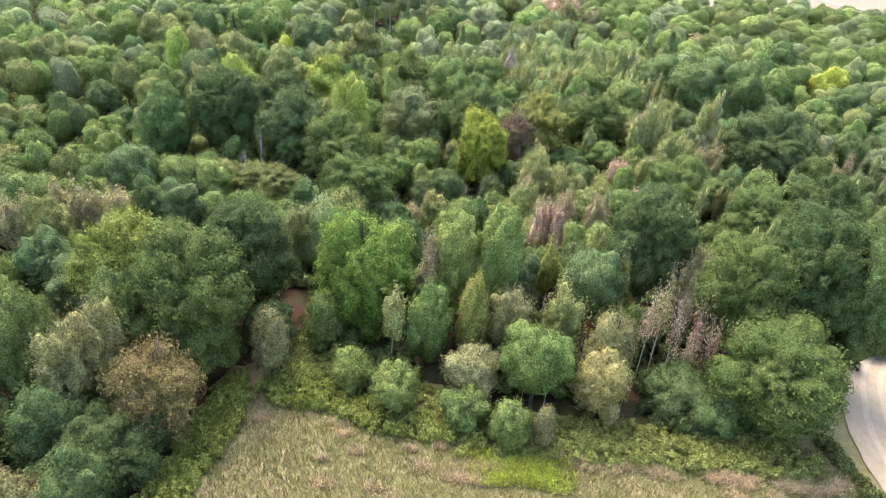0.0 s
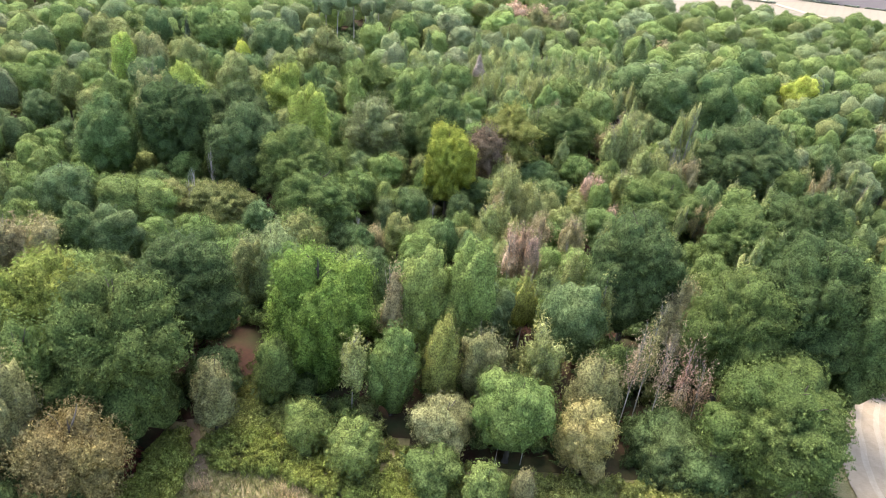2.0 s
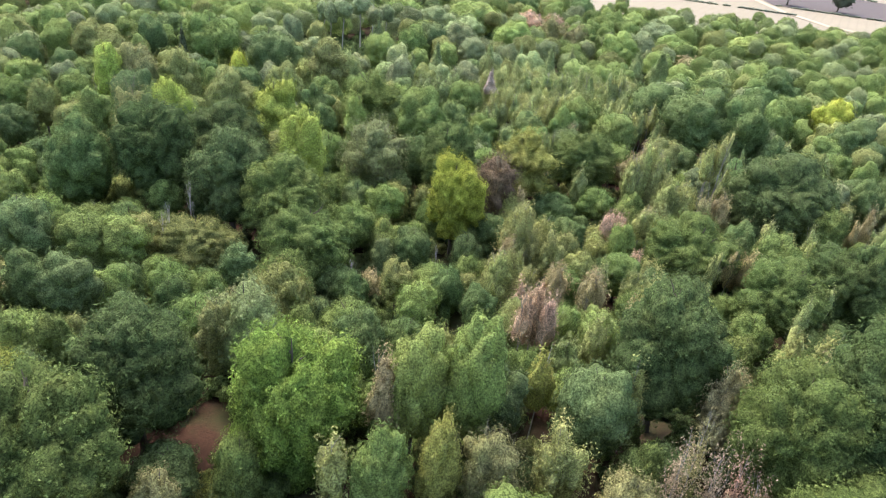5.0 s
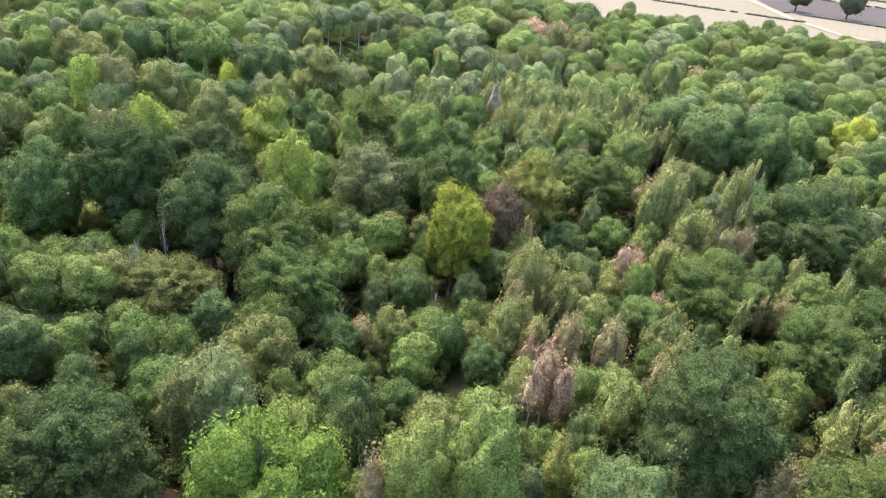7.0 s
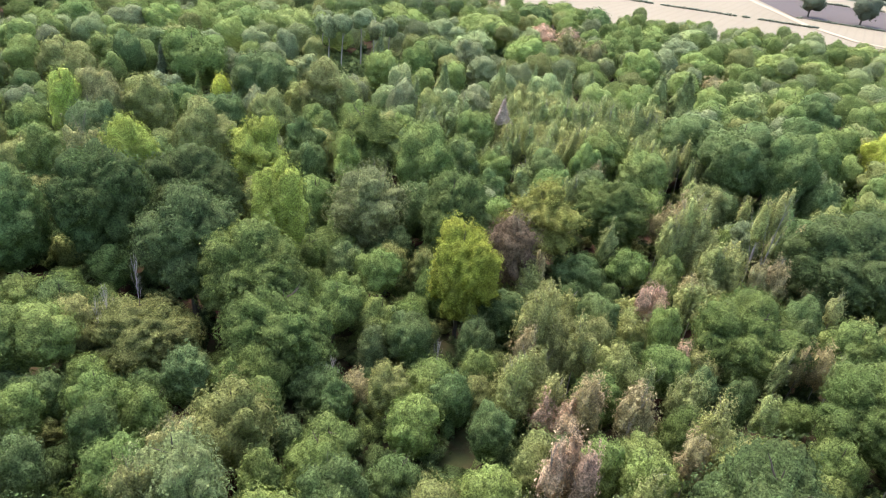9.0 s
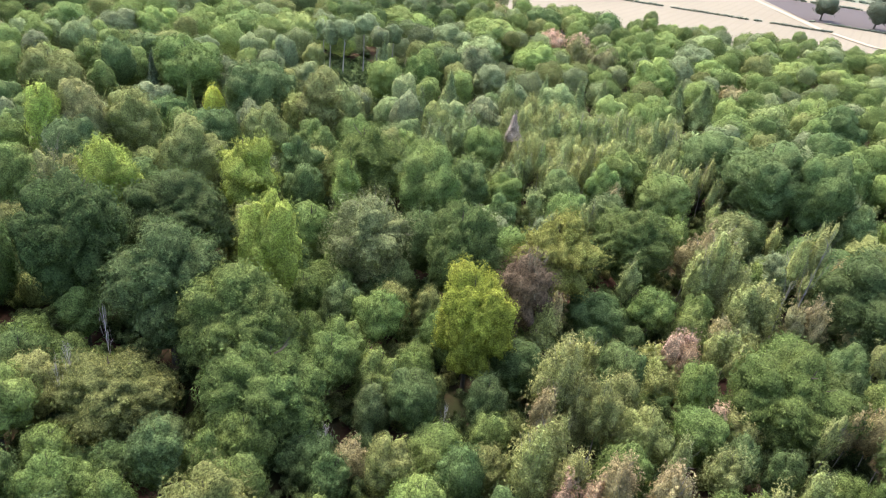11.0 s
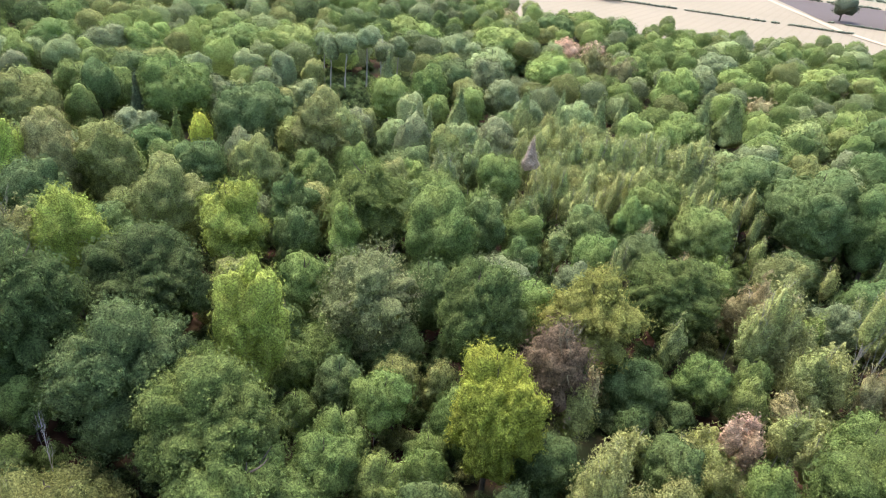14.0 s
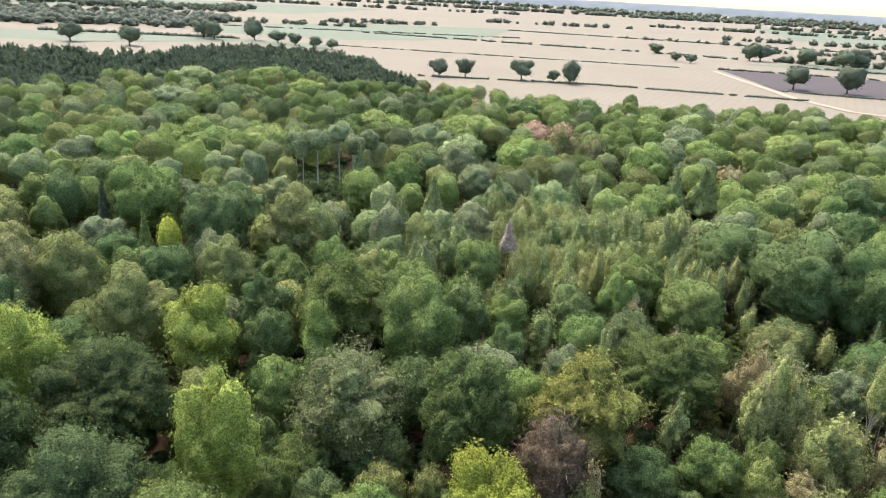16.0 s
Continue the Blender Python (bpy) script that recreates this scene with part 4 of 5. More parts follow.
tree("oak", -91.3, 241.2, 7.6, 6.8, 15.0, BLUE)
tree("oak", -98.9, 243.2, 8.3, 5.5, 14.5, GREEN)
tree("larch", 32.2, 245.1, 4.8, 7.6, 17.1, LARCH)
tree("oak", 55.4, 247.8, 6.4, 5.1, 14.0, GREEN)
tree("larch", 22.4, 248.9, 3.2, 7.3, 16.8, LARCH)
tree("willow", 89.5, 249.3, 8.0, 6.4, 16.0, BIRCHGREEN)
tree("oak", 110.4, 250.9, 8.1, 8.1, 17.0, DARK)
tree("oak", -13.9, 254.4, 6.5, 6.9, 17.0, GREEN)
tree("larch", 40.4, 254.7, 3.4, 7.1, 16.6, LARCH)
tree("oak", 107.9, 260.7, 7.8, 7.8, 17.0, LIGHT)
tree("larch", 65.3, 263.6, 5.5, 6.5, 16.0, LARCH)
tree("larch", -26.9, 263.8, 5.1, 9.9, 18.0, WILLOW)
tree("oak", -8.3, 264.2, 6.5, 7.5, 18.0, BLUE)
tree("larch", 74.2, 264.8, 6.5, 7.0, 16.5, LARCH)
tree("oak", -126.5, 265.8, 7.7, 7.0, 15.0, GREEN)
tree("tallstem", -39.9, 266.6, 4.4, 4.4, 22.0, PALEGREEN)
tree("oak", -112.2, 267.2, 7.7, 6.0, 15.0, PALEGREEN)
tree("oak", -103.5, 273.3, 6.9, 6.9, 15.0, LIGHT)
tree("oak", 2.1, 276.3, 6.1, 7.6, 17.0, PALEGREEN)
tree("tallstem", -34.7, 276.3, 5.0, 4.4, 22.0, PALEGREEN)
tree("oak", -103.6, 282.0, 7.2, 5.0, 14.0, LIGHT)
tree("birch", 90.5, 284.8, 5.1, 4.6, 12.6, BIRCHTAN)
tree("oak", -78.5, 288.9, 11.1, 6.9, 15.9, GREEN)
tree("oak", 63.8, 289.1, 8.4, 8.4, 17.0, LIGHT)
tree("oak", 23.0, 292.4, 8.9, 7.8, 16.8, LIGHT)
tree("oak", -140.2, 295.9, 7.6, 4.9, 15.0, GREEN)
tree("oak", -62.4, 298.9, 10.3, 6.4, 15.4, LIGHT)
tree("oak", 4.1, 302.2, 9.0, 7.0, 15.0, WILLOW)
tree("oak", -89.2, 305.9, 9.1, 7.9, 15.0, LIGHT)
tree("oak", 77.3, 310.3, 8.5, 6.9, 15.0, PALEGREEN)
tree("birch", 50.3, 311.0, 6.2, 8.3, 16.0, OLIVE)
tree("oak", 93.1, 314.6, 10.3, 7.0, 15.0, LIGHT)
tree("oak", -120.0, 315.5, 9.0, 5.3, 15.0, OLIVEGREEN)
tree("oak", 54.3, 316.5, 9.1, 7.5, 15.0, GREEN)
tree("oak", -8.1, 319.8, 10.1, 8.4, 15.0, PALEGREEN)
tree("birch", 42.5, 325.1, 8.7, 9.1, 16.0, OLIVE)
tree("oak", 149.0, 329.7, 10.5, 7.4, 15.0, LIGHT)
tree("oak", -24.1, 333.7, 11.0, 6.6, 15.0, LIGHT)
tree("oak", 89.3, 333.7, 10.3, 8.0, 17.0, PALEGREEN)
tree("oak", -107.7, 334.2, 11.0, 5.7, 15.0, BLUE)
tree("oak", 6.1, 334.4, 12.6, 7.8, 16.8, LIGHT)
tree("oak", -163.5, 335.9, 6.6, 5.7, 15.0, GREEN)
tree("oak", -31.7, 336.3, 11.6, 7.2, 16.2, LIGHT)
tree("oak", 132.5, 336.5, 10.3, 7.6, 15.0, LIGHT)
tree("birch", 32.3, 341.3, 7.1, 5.9, 14.9, PINK)
tree("birch", 45.2, 344.4, 5.4, 5.4, 14.4, PINK)
tree("oak", 86.2, 372.1, 11.6, 9.1, 15.0, LIGHT)
tree("oak", 110.6, 377.1, 11.8, 8.7, 15.0, WILLOW)
tree("oak", -129.0, 382.6, 11.9, 7.2, 15.0, PALEGREEN)
tree("oak", 137.4, 386.0, 10.5, 8.9, 15.0, LIGHT)
tree("oak", 171.4, 390.8, 11.7, 8.0, 15.0, WILLOW)
tree("oak", -101.7, 395.0, 13.4, 7.5, 15.0, BLUE)
tree("oak", 35.5, 396.6, 9.7, 7.0, 15.0, DARK)
tree("birch", 9.2, 399.1, 7.1, 5.6, 14.6, BIRCHTAN)
tree("oak", 203.8, 399.6, 12.6, 9.3, 15.0, LIGHT)
tree("oak", 66.5, 401.1, 10.4, 9.3, 15.0, DARK)
tree("oak", 52.3, 419.3, 11.5, 6.9, 15.0, GREEN)
tree("oak", -76.8, 430.9, 13.1, 8.3, 15.0, LIGHT)
tree("oak", -143.7, 456.8, 14.5, 7.0, 15.0, WILLOW)
tree("oak", -106.4, 478.0, 16.7, 7.3, 15.0, LIGHT)


# ---- the rest of the wood ----
def free(x, y, r, share=0.62):
    return all((x - a) ** 2 + (y - b) ** 2 > (share * (r + c)) ** 2 for a, b, c in PLACED)


def in_clearing(x, y, r):
    """The small openings where the bare red-brown floor shows."""
    return any(math.hypot((x - a) * k, y - b) < r for a, b, k in ((-20.2, 68.8, 1.25), (-17.8, 62, 1.9), (-18.5, 120, 1.2), (-4.3, 135, 2.2)))


def seen_from_path(x, y):
    """Only the strip that lies ahead of the flight is planted tree by tree."""
    return abs(x) < 30 + 0.72 * max(0, y - 5) ** 0.995


def is_plantation(x, y):
    """Where the pines take over from the broadleaved trees."""
    return x < 12 and y > float(np.interp(x, (-330, -200, -176, -150, -110, -60, -25, 12), (330, 360, 406, 458, 490, 462, 456, 470)))


# Farther off, paler and bluer greens come up more often, in place of haze.
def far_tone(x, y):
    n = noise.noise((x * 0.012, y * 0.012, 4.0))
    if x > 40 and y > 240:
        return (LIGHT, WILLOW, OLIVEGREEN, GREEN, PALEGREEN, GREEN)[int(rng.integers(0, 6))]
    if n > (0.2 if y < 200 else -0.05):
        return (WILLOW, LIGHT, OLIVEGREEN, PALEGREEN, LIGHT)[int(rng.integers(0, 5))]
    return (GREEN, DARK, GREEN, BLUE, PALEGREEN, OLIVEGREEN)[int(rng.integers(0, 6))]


def plant_middle():
    for k in range(4200):
        y = 52 + 140 * float(rng.random())
        x = float(rng.uniform(-1, 1)) * (24 + 0.66 * y)
        if not in_wood(x, y - 4) or not seen_from_path(x, y) or in_clearing(x, y, 5.5):
            continue
        low = y < 140
        r = float(rng.uniform(2.2, 3.8) if low else rng.uniform(3.4, 5.6))
        if not free(x, y, r, 0.72):
            continue
        h = float(rng.uniform(5.5, 10) if low else rng.uniform(10, 15.5))
        birchy = x > 8 and 80 < y < 190
        kind = "birch" if birchy and rng.random() < 0.25 else "round" if low or rng.random() < 0.2 else "oak"
        if kind == "birch":
            tone = (BIRCH, BIRCHGREEN, BIRCHGREEN, BIRCHTAN, LIGHT)[int(rng.integers(0, 5))]
            r, h = float(rng.uniform(1.5, 2.3)), float(rng.uniform(8.5, 12.5))
        else:
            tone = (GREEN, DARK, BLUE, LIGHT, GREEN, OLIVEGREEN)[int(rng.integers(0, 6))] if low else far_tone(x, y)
        tree(kind, x, y, r, r * float(rng.uniform(0.95, 1.3)), h, tone, "filling the wood", "undergrowth trees")


def plant_far():
    """The wood's far half: the nearer trees one by one, those behind as masses of one tone."""
    data = [lobed_crown(900 + i, 16, 50, 420, 0.07, 0.26, "dome" if i < 3 else "ball", 0.0, 0.94, 0.1, 0.45, 1.0, 0.2)[:2] for i in range(4)]
    masses, single = {}, 0
    for k in range(7000):
        y = 190 + 300 * float(rng.random()) ** 0.8
        x = float(rng.uniform(-1, 1)) * (10 + 0.66 * y)
        if not in_wood(x, y + 3) or (-46 < x < -24 and 228 < y < 264) or is_plantation(x, y):
            continue
        r = float(rng.uniform(3.8, 6.6))
        if not free(x, y, r, 0.78):
            continue
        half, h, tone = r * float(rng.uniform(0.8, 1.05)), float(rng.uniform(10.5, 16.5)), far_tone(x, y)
        if y < 260 and abs(x) < 150 and single < 130:
            tree("oak", x, y, r, half, h, tone, "in the far wood", "trees of the far wood", "far")
            single += 1
        else:
            PLACED.append((x, y, r))
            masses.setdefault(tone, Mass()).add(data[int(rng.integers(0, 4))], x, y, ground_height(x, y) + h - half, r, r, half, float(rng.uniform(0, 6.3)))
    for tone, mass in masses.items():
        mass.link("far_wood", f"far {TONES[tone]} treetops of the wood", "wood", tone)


def plant_pines():
    """The dark plantation along the wood's far side, one mass of pointed pines."""
    data = [crown_data(770 + i, 7, 6, 0.24, 0.4, "flame", 0.3, 0.85) for i in range(3)]
    mass = Mass()
    for j in range(44):
        for i in range(70):
            x, y = -450 + i * 6.6 + rng.uniform(-3, 3), 330 + j * 7.4 + rng.uniform(-3, 3)
            if x > 20 or not in_wood(x, y + 4) or not is_plantation(x, y + 5 * math.sin(x * 0.1)) or x < -0.66 * y - 10:
                continue
            h, r = rng.uniform(4.4, 6.8), rng.uniform(3.0, 5.0)
            mass.add(data[int(rng.integers(0, 3))], x, y, ground_height(x, y) + h * 1.25, r, r, h, rng.uniform(0, 6.3))
    mass.link("pine_plantation", "dark plantation of close-set pointed pines", "pine wood", PINE)


def plant_undergrowth():
    """Low bushes and saplings that close the gaps between the trunks."""
    data = [crown_data(840 + i, 6, 6, 0.27, 0.5, "ball", 0.1, 0.8) for i in range(3)]
    masses = {}
    for k in range(7000):
        y = 56 + 180 * float(rng.random())
        x = float(rng.uniform(-1, 1)) * (20 + 0.62 * y)
        if not in_wood(x, y - 3) or in_clearing(x, y, 3.8) or noise.noise((x * 0.09, y * 0.09, 2.0)) < -0.4:
            continue
        if any((x - a) ** 2 + (y - b) ** 2 < (0.5 * c) ** 2 for a, b, c in PLACED) or any((x - a) ** 2 + (y - b) ** 2 < 5 for a, b in plant_undergrowth.done):
            continue
        plant_undergrowth.done.append((x, y))
        r, h = float(rng.uniform(1.3, 2.4)), float(rng.uniform(1.0, 2.3))
        tone = (DARK, GREEN, BLUE, DARK, OLIVEGREEN)[int(rng.integers(0, 5))]
        masses.setdefault(tone, Mass()).add(data[int(rng.integers(0, 3))], x, y, ground_height(x, y) + h * 0.8, r, r, h, float(rng.uniform(0, 6.3)))
    for tone, mass in masses.items():
        mass.link("undergrowth", f"{TONES[tone]} bushes and saplings between the trunks", "undergrowth", tone, LEAF)


def plant_birches():
    """The close stand of young birches in the middle of the wood."""
    data = [lobed_crown(730 + i, 14, 50, 420, 0.09, 0.34, "ball", 0.25, 0.85, 0.25, 0.4, 1.6)[:2] for i in range(3)]
    back = {BIRCH: Mass(), BIRCHGREEN: Mass()}
    for k in range(700):
        x, y = float(rng.uniform(10, 56)), float(rng.uniform(184, 226))
        r = float(rng.uniform(1.2, 1.8))
        if not free(x, y, r * 1.25, 0.64):
            continue
        if y > 192:
            h = float(rng.uniform(12, 16))
            back[BIRCH if rng.random() < 0.5 else BIRCHGREEN].add(data[int(rng.integers(0, 3))], x, y, ground_height(x, y) + h * 0.62, r * 1.55, r * 1.55, h * 0.38 / 1.6, float(rng.uniform(0, 6.3)))
            PLACED.append((x, y, r * 1.25))
        else:
            tree("birch", x, y, r, r * 3, float(rng.uniform(12, 16)), (BIRCHGREEN, BIRCH, BIRCHGREEN, BIRCH)[int(rng.integers(0, 4))], "in a close stand", "stand of birches", "far")
    for tone, mass in back.items():
        mass.link("birch_stand", f"{TONES[tone]} tops of a close stand of young birches", "birch wood", tone, LEAF)


def plant_scattered_birches():
    """Tall pale birches, in twos and threes, among the oaks."""
    count = 0
    for k in range(1500):
        x, y = float(rng.uniform(6, 92)), float(rng.uniform(62, 186))
        r = float(rng.uniform(0.95, 1.5))
        if count < 45 and x < 22 + 0.5 * y and noise.noise((x * 0.07, y * 0.07, 7.0)) > -0.05 and in_wood(x, y - 4) and free(x, y, r, 0.56):
            tone = (BIRCH, BIRCHGREEN, BIRCHGREEN, BIRCH, BIRCHTAN)[int(rng.integers(0, 5))]
            tree("birch", x, y, r, r * 3.2, float(rng.uniform(10.5, 14)), tone, "among the oaks", "birches among the oaks", "mid")
            count += 1


def plant_tall_stems():
    for x, y, r, h in ((-44, 266, 3.6, 20), (-29, 268, 3.8, 20.5), (-26, 279, 4.0, 20), (-48, 277, 4.0, 19)):
        tree("tallstem", x, y, r, r * 1.1, h, PALEGREEN, "beside a hollow")


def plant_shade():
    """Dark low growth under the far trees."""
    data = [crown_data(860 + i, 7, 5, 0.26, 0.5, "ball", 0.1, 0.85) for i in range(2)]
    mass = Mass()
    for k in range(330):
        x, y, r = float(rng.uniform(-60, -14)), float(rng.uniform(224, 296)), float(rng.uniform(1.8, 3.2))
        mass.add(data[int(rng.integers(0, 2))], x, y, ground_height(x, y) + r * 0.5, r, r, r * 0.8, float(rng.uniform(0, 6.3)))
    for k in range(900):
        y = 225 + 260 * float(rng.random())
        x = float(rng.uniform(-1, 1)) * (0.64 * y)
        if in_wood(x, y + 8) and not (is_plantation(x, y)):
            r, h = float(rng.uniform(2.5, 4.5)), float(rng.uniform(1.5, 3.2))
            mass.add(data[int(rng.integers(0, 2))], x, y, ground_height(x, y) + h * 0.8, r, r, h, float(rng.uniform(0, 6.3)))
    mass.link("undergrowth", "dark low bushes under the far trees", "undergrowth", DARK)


def plant_corner():
    """The trees beside the meadow, towards the start of the flight."""
    for k in range(260):
        x, y = float(rng.uniform(-66, -29)), float(rng.uniform(27, 56))
        r = float(rng.uniform(2.6, 4.6))
        if in_wood(x, y - 3) and free(x, y, r, 0.6):
            tree("round" if r < 3.6 else "oak", x, y, r, r * 1.1, float(rng.uniform(6.5, 11)), (GREEN, DARK, GREEN, OLIVE)[int(rng.integers(0, 4))], "beside the meadow", "undergrowth trees", "mid")


plant_undergrowth.done = []
plant_corner()
plant_birches()
plant_scattered_birches()
plant_tall_stems()
plant_middle()
plant_undergrowth()
plant_far()
plant_shade()
plant_pines()


# ---- fields beyond the wood ----
def strip(name, label, category, corners, material, lift):
    """A field with four or more corners, laid on the plain."""
    me = link_mesh(name, [(x, y, -12 + lift) for x, y in corners], [tuple(range(len(corners)))], material)
    return tagged(new(name, me), label, category, kind="structure")


strip("ploughed_field", "bare purplish brown ploughed field", "field", [(272, 775), (420, 750), (640, 700), (560, 560), (330, 600), (262, 620)], PLOUGHED, 0.1)
strip("field_track", "pale earth track between the fields", "track", [(258, 760), (263, 760), (257, 580), (268, 525), (330, 480), (322, 478), (262, 522), (250, 578)], TRACK_PALE, 0.14)
strip("pasture", "green pasture with scattered trees", "field", [(-520, 700), (-340, 705), (-225, 790), (-120, 760), (-120, 815), (-240, 830), (-420, 800), (-620, 800)], PASTURE, 0.1)
strip("pasture", "pale green pasture far off", "field", [(-280, 900), (-120, 890), (30, 1010), (120, 1350), (-150, 1250), (-330, 1020)], PASTURE, 0.1)
strip("pasture", "green field beyond the ploughed land", "field", [(330, 860), (520, 800), (760, 850), (560, 960)], PASTURE, 0.12)
strip("pasture", "far green field in the plain", "field", [(700, 1500), (1600, 1300), (2200, 1700), (900, 2200)], PASTURE, 0.1)
strip("pasture", "far green field in the plain", "field", [(-900, 1300), (-300, 1500), (-200, 2000), (-1300, 1900)], PASTURE, 0.1)


HEDGE_BITS = [crown_data(300 + i, 4, 5, 0.36, 0.6, "ball", 0, 0.9) for i in range(3)]


def hedge_mesh(seed, length):
    """A ragged hedge, about one metre wide in its own units."""
    r, mass, s = np.random.default_rng(seed), Mass(), 0.0
    while s < length:
        k = r.uniform(0.6, 1.25)
        mass.add(HEDGE_BITS[int(r.integers(0, 3))], s, r.uniform(-0.3, 0.3), k * 0.75, k * 1.7, k, k, 0)
        s += k * r.uniform(1.6, 2.6) * (4 if r.random() < 0.05 else 1)
    return fast_mesh("hedge", np.concatenate(mass.verts), np.concatenate(mass.tris), FAR_LEAF)


def hedge(x0, y0, x1, y1, size=1.6):
    d = math.hypot(x1 - x0, y1 - y0)
    ob = new("hedge", hedge_mesh(int(x0 + y0) % 997 + 3, d / (size * (0.5 if size > 1.9 else 0.62))))
    size *= 0.5 if size > 1.9 else 0.62
    ob.matrix_basis = pose(x0, y0, -12, 0, 0, math.degrees(math.atan2(y1 - y0, x1 - x0))) @ Matrix.Diagonal((size, size, size, 1))
    # hedge green paled to stand in for haze over the plain
    ob.color = (*HAZED, 1)
    tagged(ob, "ragged green field hedge", "hedge", "field hedges")


hedge(-24, 590, 113, 594, 1.3)
hedge(113, 593, 258, 565, 1.3)
hedge(-120, 812, 229, 772, 1.0)
hedge(-120, 1035, 238, 958, 2.6)
hedge(258, 955, 360, 919, 2.6)
hedge(272, 777, 420, 752, 2.2)
hedge(262, 615, 330, 598, 1.3)
hedge(330, 598, 560, 558, 1.3)
hedge(-430, 805, -230, 830, 3.2)
hedge(-330, 1022, 100, 1100, 2.0)
hedge(380, 850, 640, 780, 2.6)
hedge(100, 1300, 700, 1180, 2.2)


def field_tree(x, y, r, height, tone=SOMBRE):
    tree("hedgerow", x, y, r, height * 0.48, height, tone, "in a field hedge", "field trees", "far")


for x, y, r, h in ((-9, 596, 8, 15), (11, 600, 7, 15), (54, 600, 9, 17), (78, 596, 5, 10), (90, 594, 8, 18), (279, 634, 11, 21), (317, 623, 12, 24)):
    field_tree(x, y, r, h)
for x, y, r, h in ((-345, 705, 11, 19), (-287, 695, 11, 20), (-262, 815, 12, 21), (-248, 806, 11, 19), (-210, 822, 12, 24), (-180, 800, 10, 14), (-160, 790, 9, 13), (-135, 770, 8, 12), (-118, 765, 8, 11)):
    field_tree(x, y, r, h)
for x, y, r, h in ((360, 915, 14, 22), (375, 920, 14, 20), (258, 955, 12, 13), (250, 850, 8, 11), (262, 835, 8, 10), (420, 900, 13, 20), (455, 880, 14, 22), (480, 900, 13, 24), (520, 890, 14, 22)):
    field_tree(x, y, r, h)


def copse(name, label, x0, x1, y0, y1, count, seed, size=9.0, deep=0.8):
    """A distant belt of trees as one mass; deep: how broad the belt is, in tree sizes."""
    r, mass = np.random.default_rng(seed), Mass()
    data = crown_data(seed, 5, 3, 0.32, 0.48, "dome", 0, 0.9)
    for i in range(count):
        u, k = r.random(), size * r.uniform(0.4, 0.95)
        x, y = x0 + (x1 - x0) * u + r.normal() * size, y0 + (y1 - y0) * u + r.uniform(-1, 1) * size * deep
        mass.add(data, x, y, -12 + k * 0.6, k * 1.15, k * 1.15, k * 0.8, r.uniform(0, 6.3))
    # distance haze is mixed into both of these greens
    mass.link(name, label, "trees", HAZED if seed % 2 else HAZEDGREEN)


copse("distant_wood", "broad dull green wood beyond a pasture", -640, -330, 940, 1060, 420, 61, 9, 13)
copse("distant_wood", "dull green wood on the plain", -900, -420, 1350, 1500, 220, 62, 10, 10)
for i, (x0, x1, y0, y1, count, size) in enumerate((
        (-700, -420, 1180, 1240, 60, 8), (-340, -120, 1120, 1160, 26, 7), (-230, -40, 1240, 1330, 30, 7),
        (400, 520, 920, 890, 22, 7), (440, 700, 960, 900, 40, 7), (420, 900, 1080, 1060, 60, 7), (300, 700, 1250, 1160, 26, 6), (500, 1200, 1380, 1300, 90, 8), (60, 420, 1580, 1640, 30, 8),
        (500, 1300, 1830, 1780, 80, 9), (-1200, 200, 2000, 2200, 120, 10), (900, 2200, 2120, 1950, 130, 11), (-400, 1500, 2700, 2600, 260, 14), (500, 2600, 3000, 2700, 260, 15), (-1800, 2800, 3500, 3300, 420, 18))):
    copse("distant_trees", "belt of trees among far fields", x0, x1, y0, y1, count, 11 + i, size)


# the low wooded rise along the horizon, distance haze mixed into its blue-grey
def far_hills():
    verts, faces, n = [], [], 60
    for i in range(n + 1):
        a = radians(-62 + 124 * i / n)
        d = 4300
        h = 40 + 12 * noise.noise((i * 0.21, 0, 0)) + 4 * noise.noise((i * 1.3, 3, 0))
        x, y = d * math.sin(a), d * math.cos(a)
        verts += [(x, y, -16), (x * 1.02, y * 1.02, -12 + h * 0.8), (x * 1.06, y * 1.06, -12 + h), (x * 1.1, y * 1.1, -16)]
    for i in range(n):
        for k in range(3):
            a = 4 * i + k
            faces.append((a, a + 4, a + 5, a + 1))
    m = Mat("hazed_woods", 0.9, 0.05)
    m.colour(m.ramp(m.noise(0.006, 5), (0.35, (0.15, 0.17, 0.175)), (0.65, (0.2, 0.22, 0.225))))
    tagged(new("backdrop", link_mesh("backdrop", verts, faces, m.mat, True)), "low wooded hills on the horizon, blue-grey with painted haze", "hills", kind="structure")


far_hills()


# ---- the meadow and its edge ----
def bank(name, label, tone, corners, count, size, tall, seed):
    """A bank of weeds filling a corridor: corners are (x, y, half width) along its middle."""
    r, mass = np.random.default_rng(seed), Mass()
    data = [crown_data(seed * 10 + i, 7, 22, 0.2, 0.5, "ball", 0.0, 0.75, tilt=0.55) for i in range(3)]
    for i in range(count):
        u = r.random() * (len(corners) - 1)
        a, b, f = corners[int(u)], corners[int(u) + 1], u - int(u)
        x, y, w = (a[q] + (b[q] - a[q]) * f for q in range(3))
        x, y, k = x + r.uniform(-1, 1) * w * 0.5, y + r.uniform(-1, 1) * w, size * r.uniform(0.6, 1.3)
        mass.add(data[int(r.integers(0, 3))], x, y, ground_height(x, y) + tall * 0.35 * r.uniform(0.5, 1.3), k, k, tall * 0.6 * r.uniform(0.7, 1.3), r.uniform(0, 6.3))
    return mass.link(name, label, "weeds", tone, LEAF)


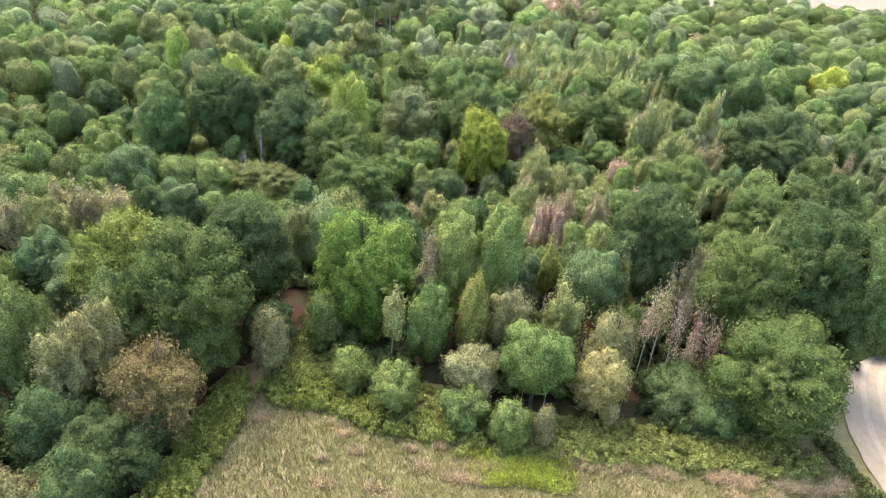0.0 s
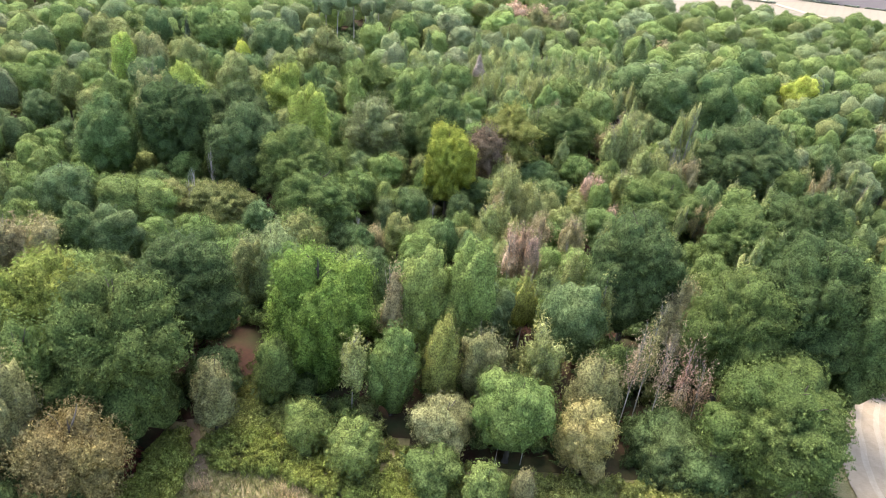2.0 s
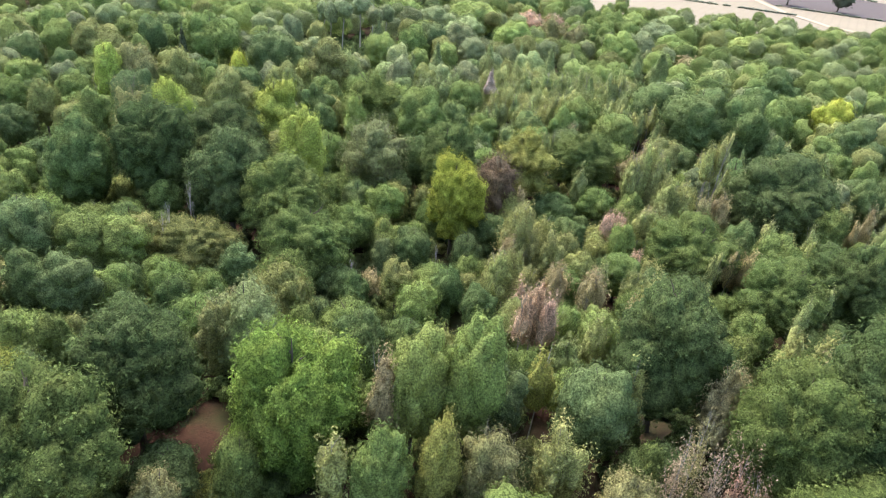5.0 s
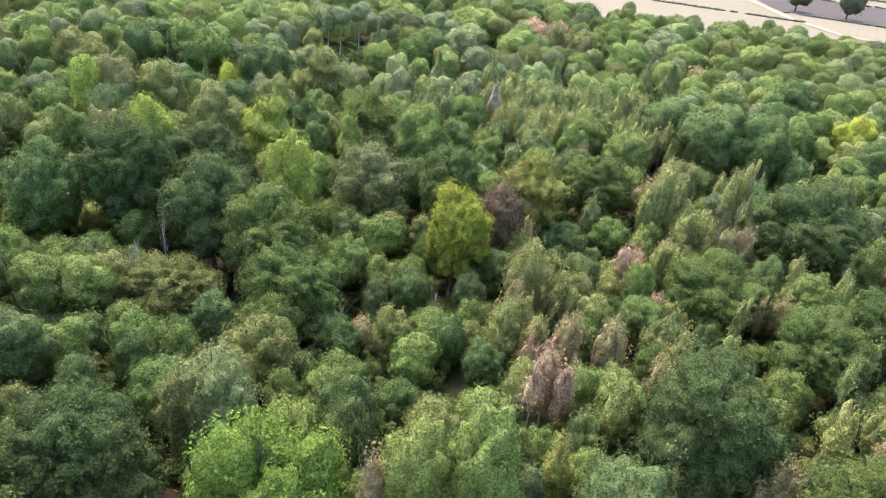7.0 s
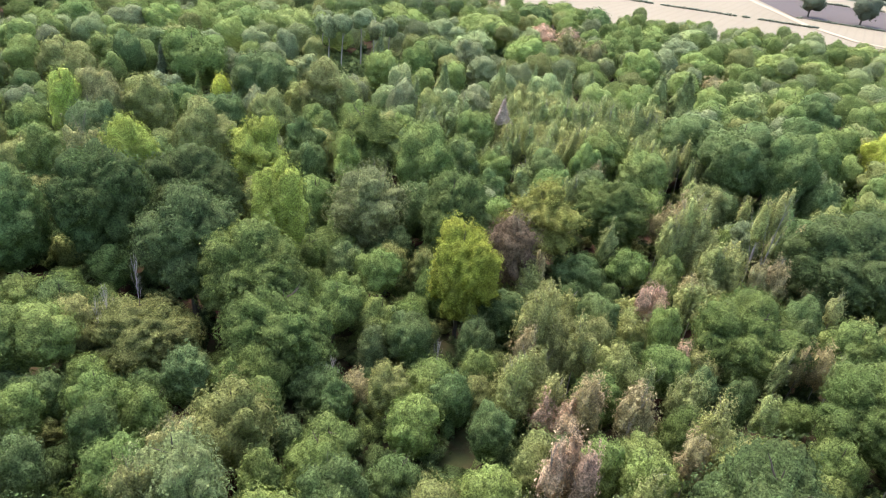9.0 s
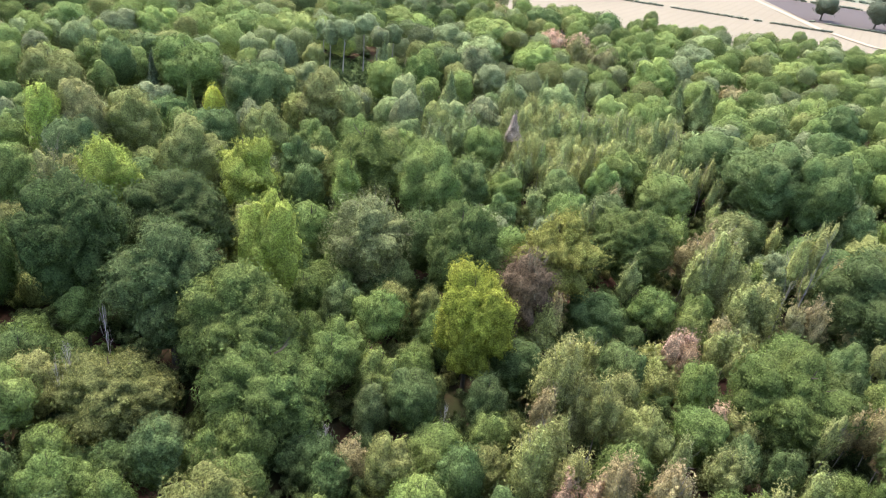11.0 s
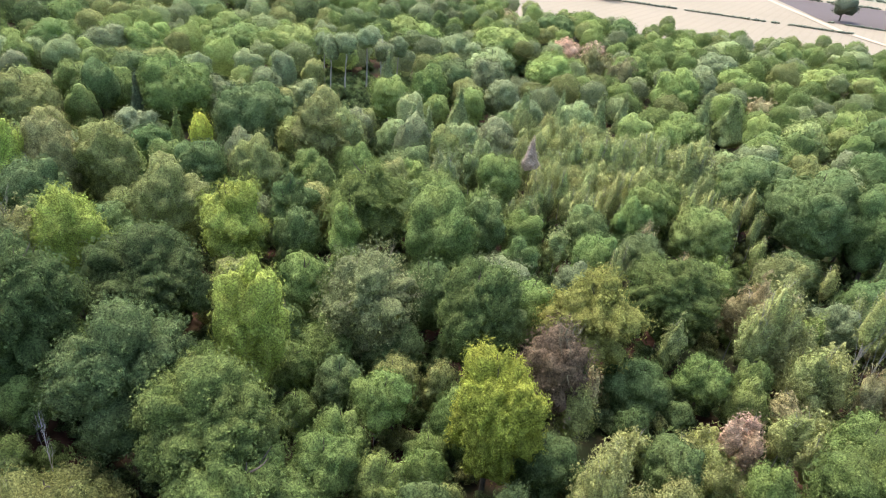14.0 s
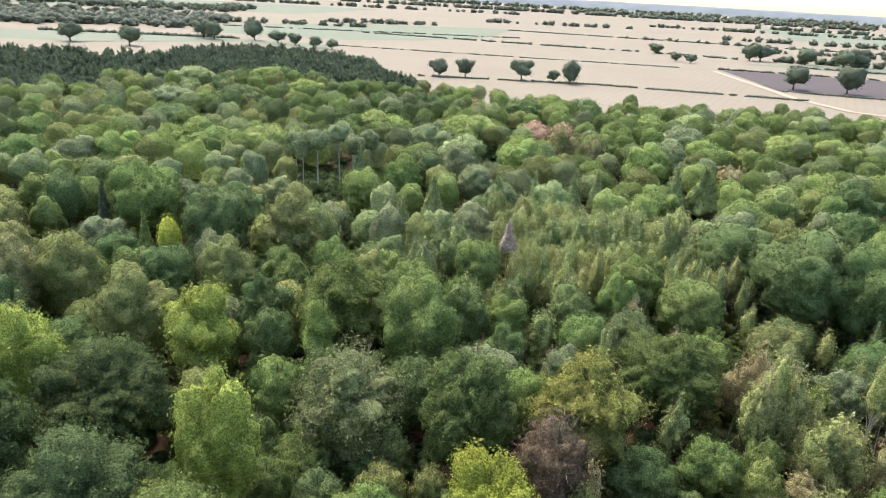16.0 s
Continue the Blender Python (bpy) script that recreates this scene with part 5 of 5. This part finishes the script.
bank("bramble_bank", "bank of yellow-green brambles along the wood's edge", BRAMBLE, ((-25, 34, 3.5), (-23, 43, 4), (-22.4, 49, 4), (-22.8, 53, 2)), 230, 0.75, 1.5, 21)
bank("bramble_bank", "yellow-green bramble thicket in front of the willows", BRAMBLE, ((-19, 53.5, 2.2), (-13, 53.5, 2.6), (-6, 50.5, 2), (2, 48.8, 1.4)), 190, 0.75, 1.5, 22)
bank("bracken_bank", "green bracken and nettles below the trees", BRACKEN, ((2, 48.5, 2.0), (14, 50.2, 3.0), (26, 51, 3.2), (38, 51, 3.0)), 430, 0.75, 1.4, 23)
bank("bracken_bank", "green weeds behind the willows", BRACKEN, ((-9, 53.5, 1.8), (-2, 53.5, 2.6), (5, 52, 2)), 90, 0.7, 1.1, 29)
bank("bracken_bank", "green weeds inside the clearing", BRACKEN, ((-18, 57.5, 1.8), (-14, 58.5, 2.4), (-9, 58.5, 2)), 110, 0.7, 1.1, 24)
bank("bracken_bank", "green weeds on the floor of the clearing", BRACKEN, ((-21.5, 61, 1.6), (-17, 62, 2.2), (-13, 60.5, 1.6)), 80, 0.7, 1.0, 28)
bank("verge_hedge", "yellow-green low hedge beside the mown field", OLIVEGREEN, ((41.5, 54, 0.7), (43, 47, 0.8), (44, 38, 0.8)), 60, 0.75, 1.3, 25)
bank("dead_bracken", "small patch of rusty withered bracken", RUST, ((-26.5, 49, 0.8), (-25.5, 51.5, 0.9)), 14, 0.6, 1.0, 26)
bank("holly_thicket", "dark bushes under the dying birches", DARK, ((22.5, 55.5, 1.5), (27, 55.5, 2.4), (31, 54.5, 2)), 46, 1.5, 3.2, 27)


def grass(name, label, tone, count, seed, tall, wide, where):
    """Upright grass blades with bent tips; where(r) gives a place or nothing."""
    r = np.random.default_rng(seed)
    verts = []
    while len(verts) < count * 3:
        spot = where(r)
        if spot is None:
            continue
        x, y = spot
        z, a, h = ground_height(x, y), r.uniform(0, 6.3), tall * r.uniform(0.6, 1.3)
        c, s, lean = math.cos(a) * wide, math.sin(a) * wide, h * 0.45
        verts += [(x - c, y - s, z), (x + c, y + s, z), (x + lean * r.normal() * 0.8, y + lean * r.normal() * 0.8 - 0.1, z + h)]
    ob = new(name, fast_mesh(name, np.array(verts), np.arange(len(verts)).reshape(-1, 3), FAR_LEAF))
    ob.color = (*tone, 1)
    tagged(ob, label, "grass", kind="stuff")


def meadow_spot(r, edge=1.0):
    x, y = r.uniform(-24, 43.5), r.uniform(30, 53)
    return (x, y) if y < meadow_edge(x) - 2.5 * edge and x > -21 - 0.1 * (y - 40) else None


TUFTS = [(float(rng.uniform(-20, 42)), float(rng.uniform(36, 50)), float(rng.uniform(0.5, 1.6))) for _ in range(55)]
TUFTS += [(float(rng.uniform(12, 41)), float(rng.normal(47.6, 0.6)), float(rng.uniform(0.5, 1.2))) for _ in range(46)]


def tuft_spot(r):
    x, y, w = TUFTS[int(r.integers(0, len(TUFTS)))]
    x, y = x + r.normal() * w * 0.6, y + r.normal() * w * 0.35
    return (x, y) if y < meadow_edge(x) - 2 and x > -21 else None


def patch_spot(r):
    a, k = r.uniform(0, 6.3), min(1.25, abs(r.normal()) * 0.62)
    return 8.4 + 4.2 * k * math.cos(a), 45.3 + 2.0 * k * math.sin(a) + 0.5 * math.sin(3 * a) * k


grass("meadow_grass", "thick green and greyish meadow grass", SEDGE, 36000, 31, 0.55, 0.05, meadow_spot)
grass("meadow_grass", "fresher green grass among the dry", BIRCH, 22000, 32, 0.5, 0.05, meadow_spot)
grass("straw_tufts", "dry straw-coloured grass tufts in the meadow", STRAW, 26000, 33, 0.75, 0.04, tuft_spot)
grass("lime_grass", "patch of vivid lime-green tall grass", LIME, 13000, 34, 0.8, 0.05, patch_spot)


def lay_path():
    verts, faces = [], []
    line = ((-22.2, 57.5), (-21.2, 55), (-20.3, 52.8), (-19.2, 51), (-18.6, 50.2))
    for i, (x, y) in enumerate(line):
        w = 0.55 if i < 4 else 0.25
        verts += [(x - w, y - 0.2, ground_height(x - w, y) + 0.09), (x + w, y + 0.2, ground_height(x + w, y) + 0.09)]
        if i:
            faces.append((2 * i - 2, 2 * i - 1, 2 * i + 1, 2 * i))
    tagged(new("footpath", link_mesh("footpath", verts, faces, TRACK)), "worn bare footpath into the wood", "path", kind="structure")


def lay_field_track():
    """The paler wheel tracks that follow the edge of the field."""
    for near, far in ((2.2, 2.9), (4.3, 5.0)):
        tagged(field_sheet("field_track", -40, 73.5, near, far, 0.165, TRACK_PALE), "pale wheel track along the field's edge", "track")


lay_path()
lay_field_track()
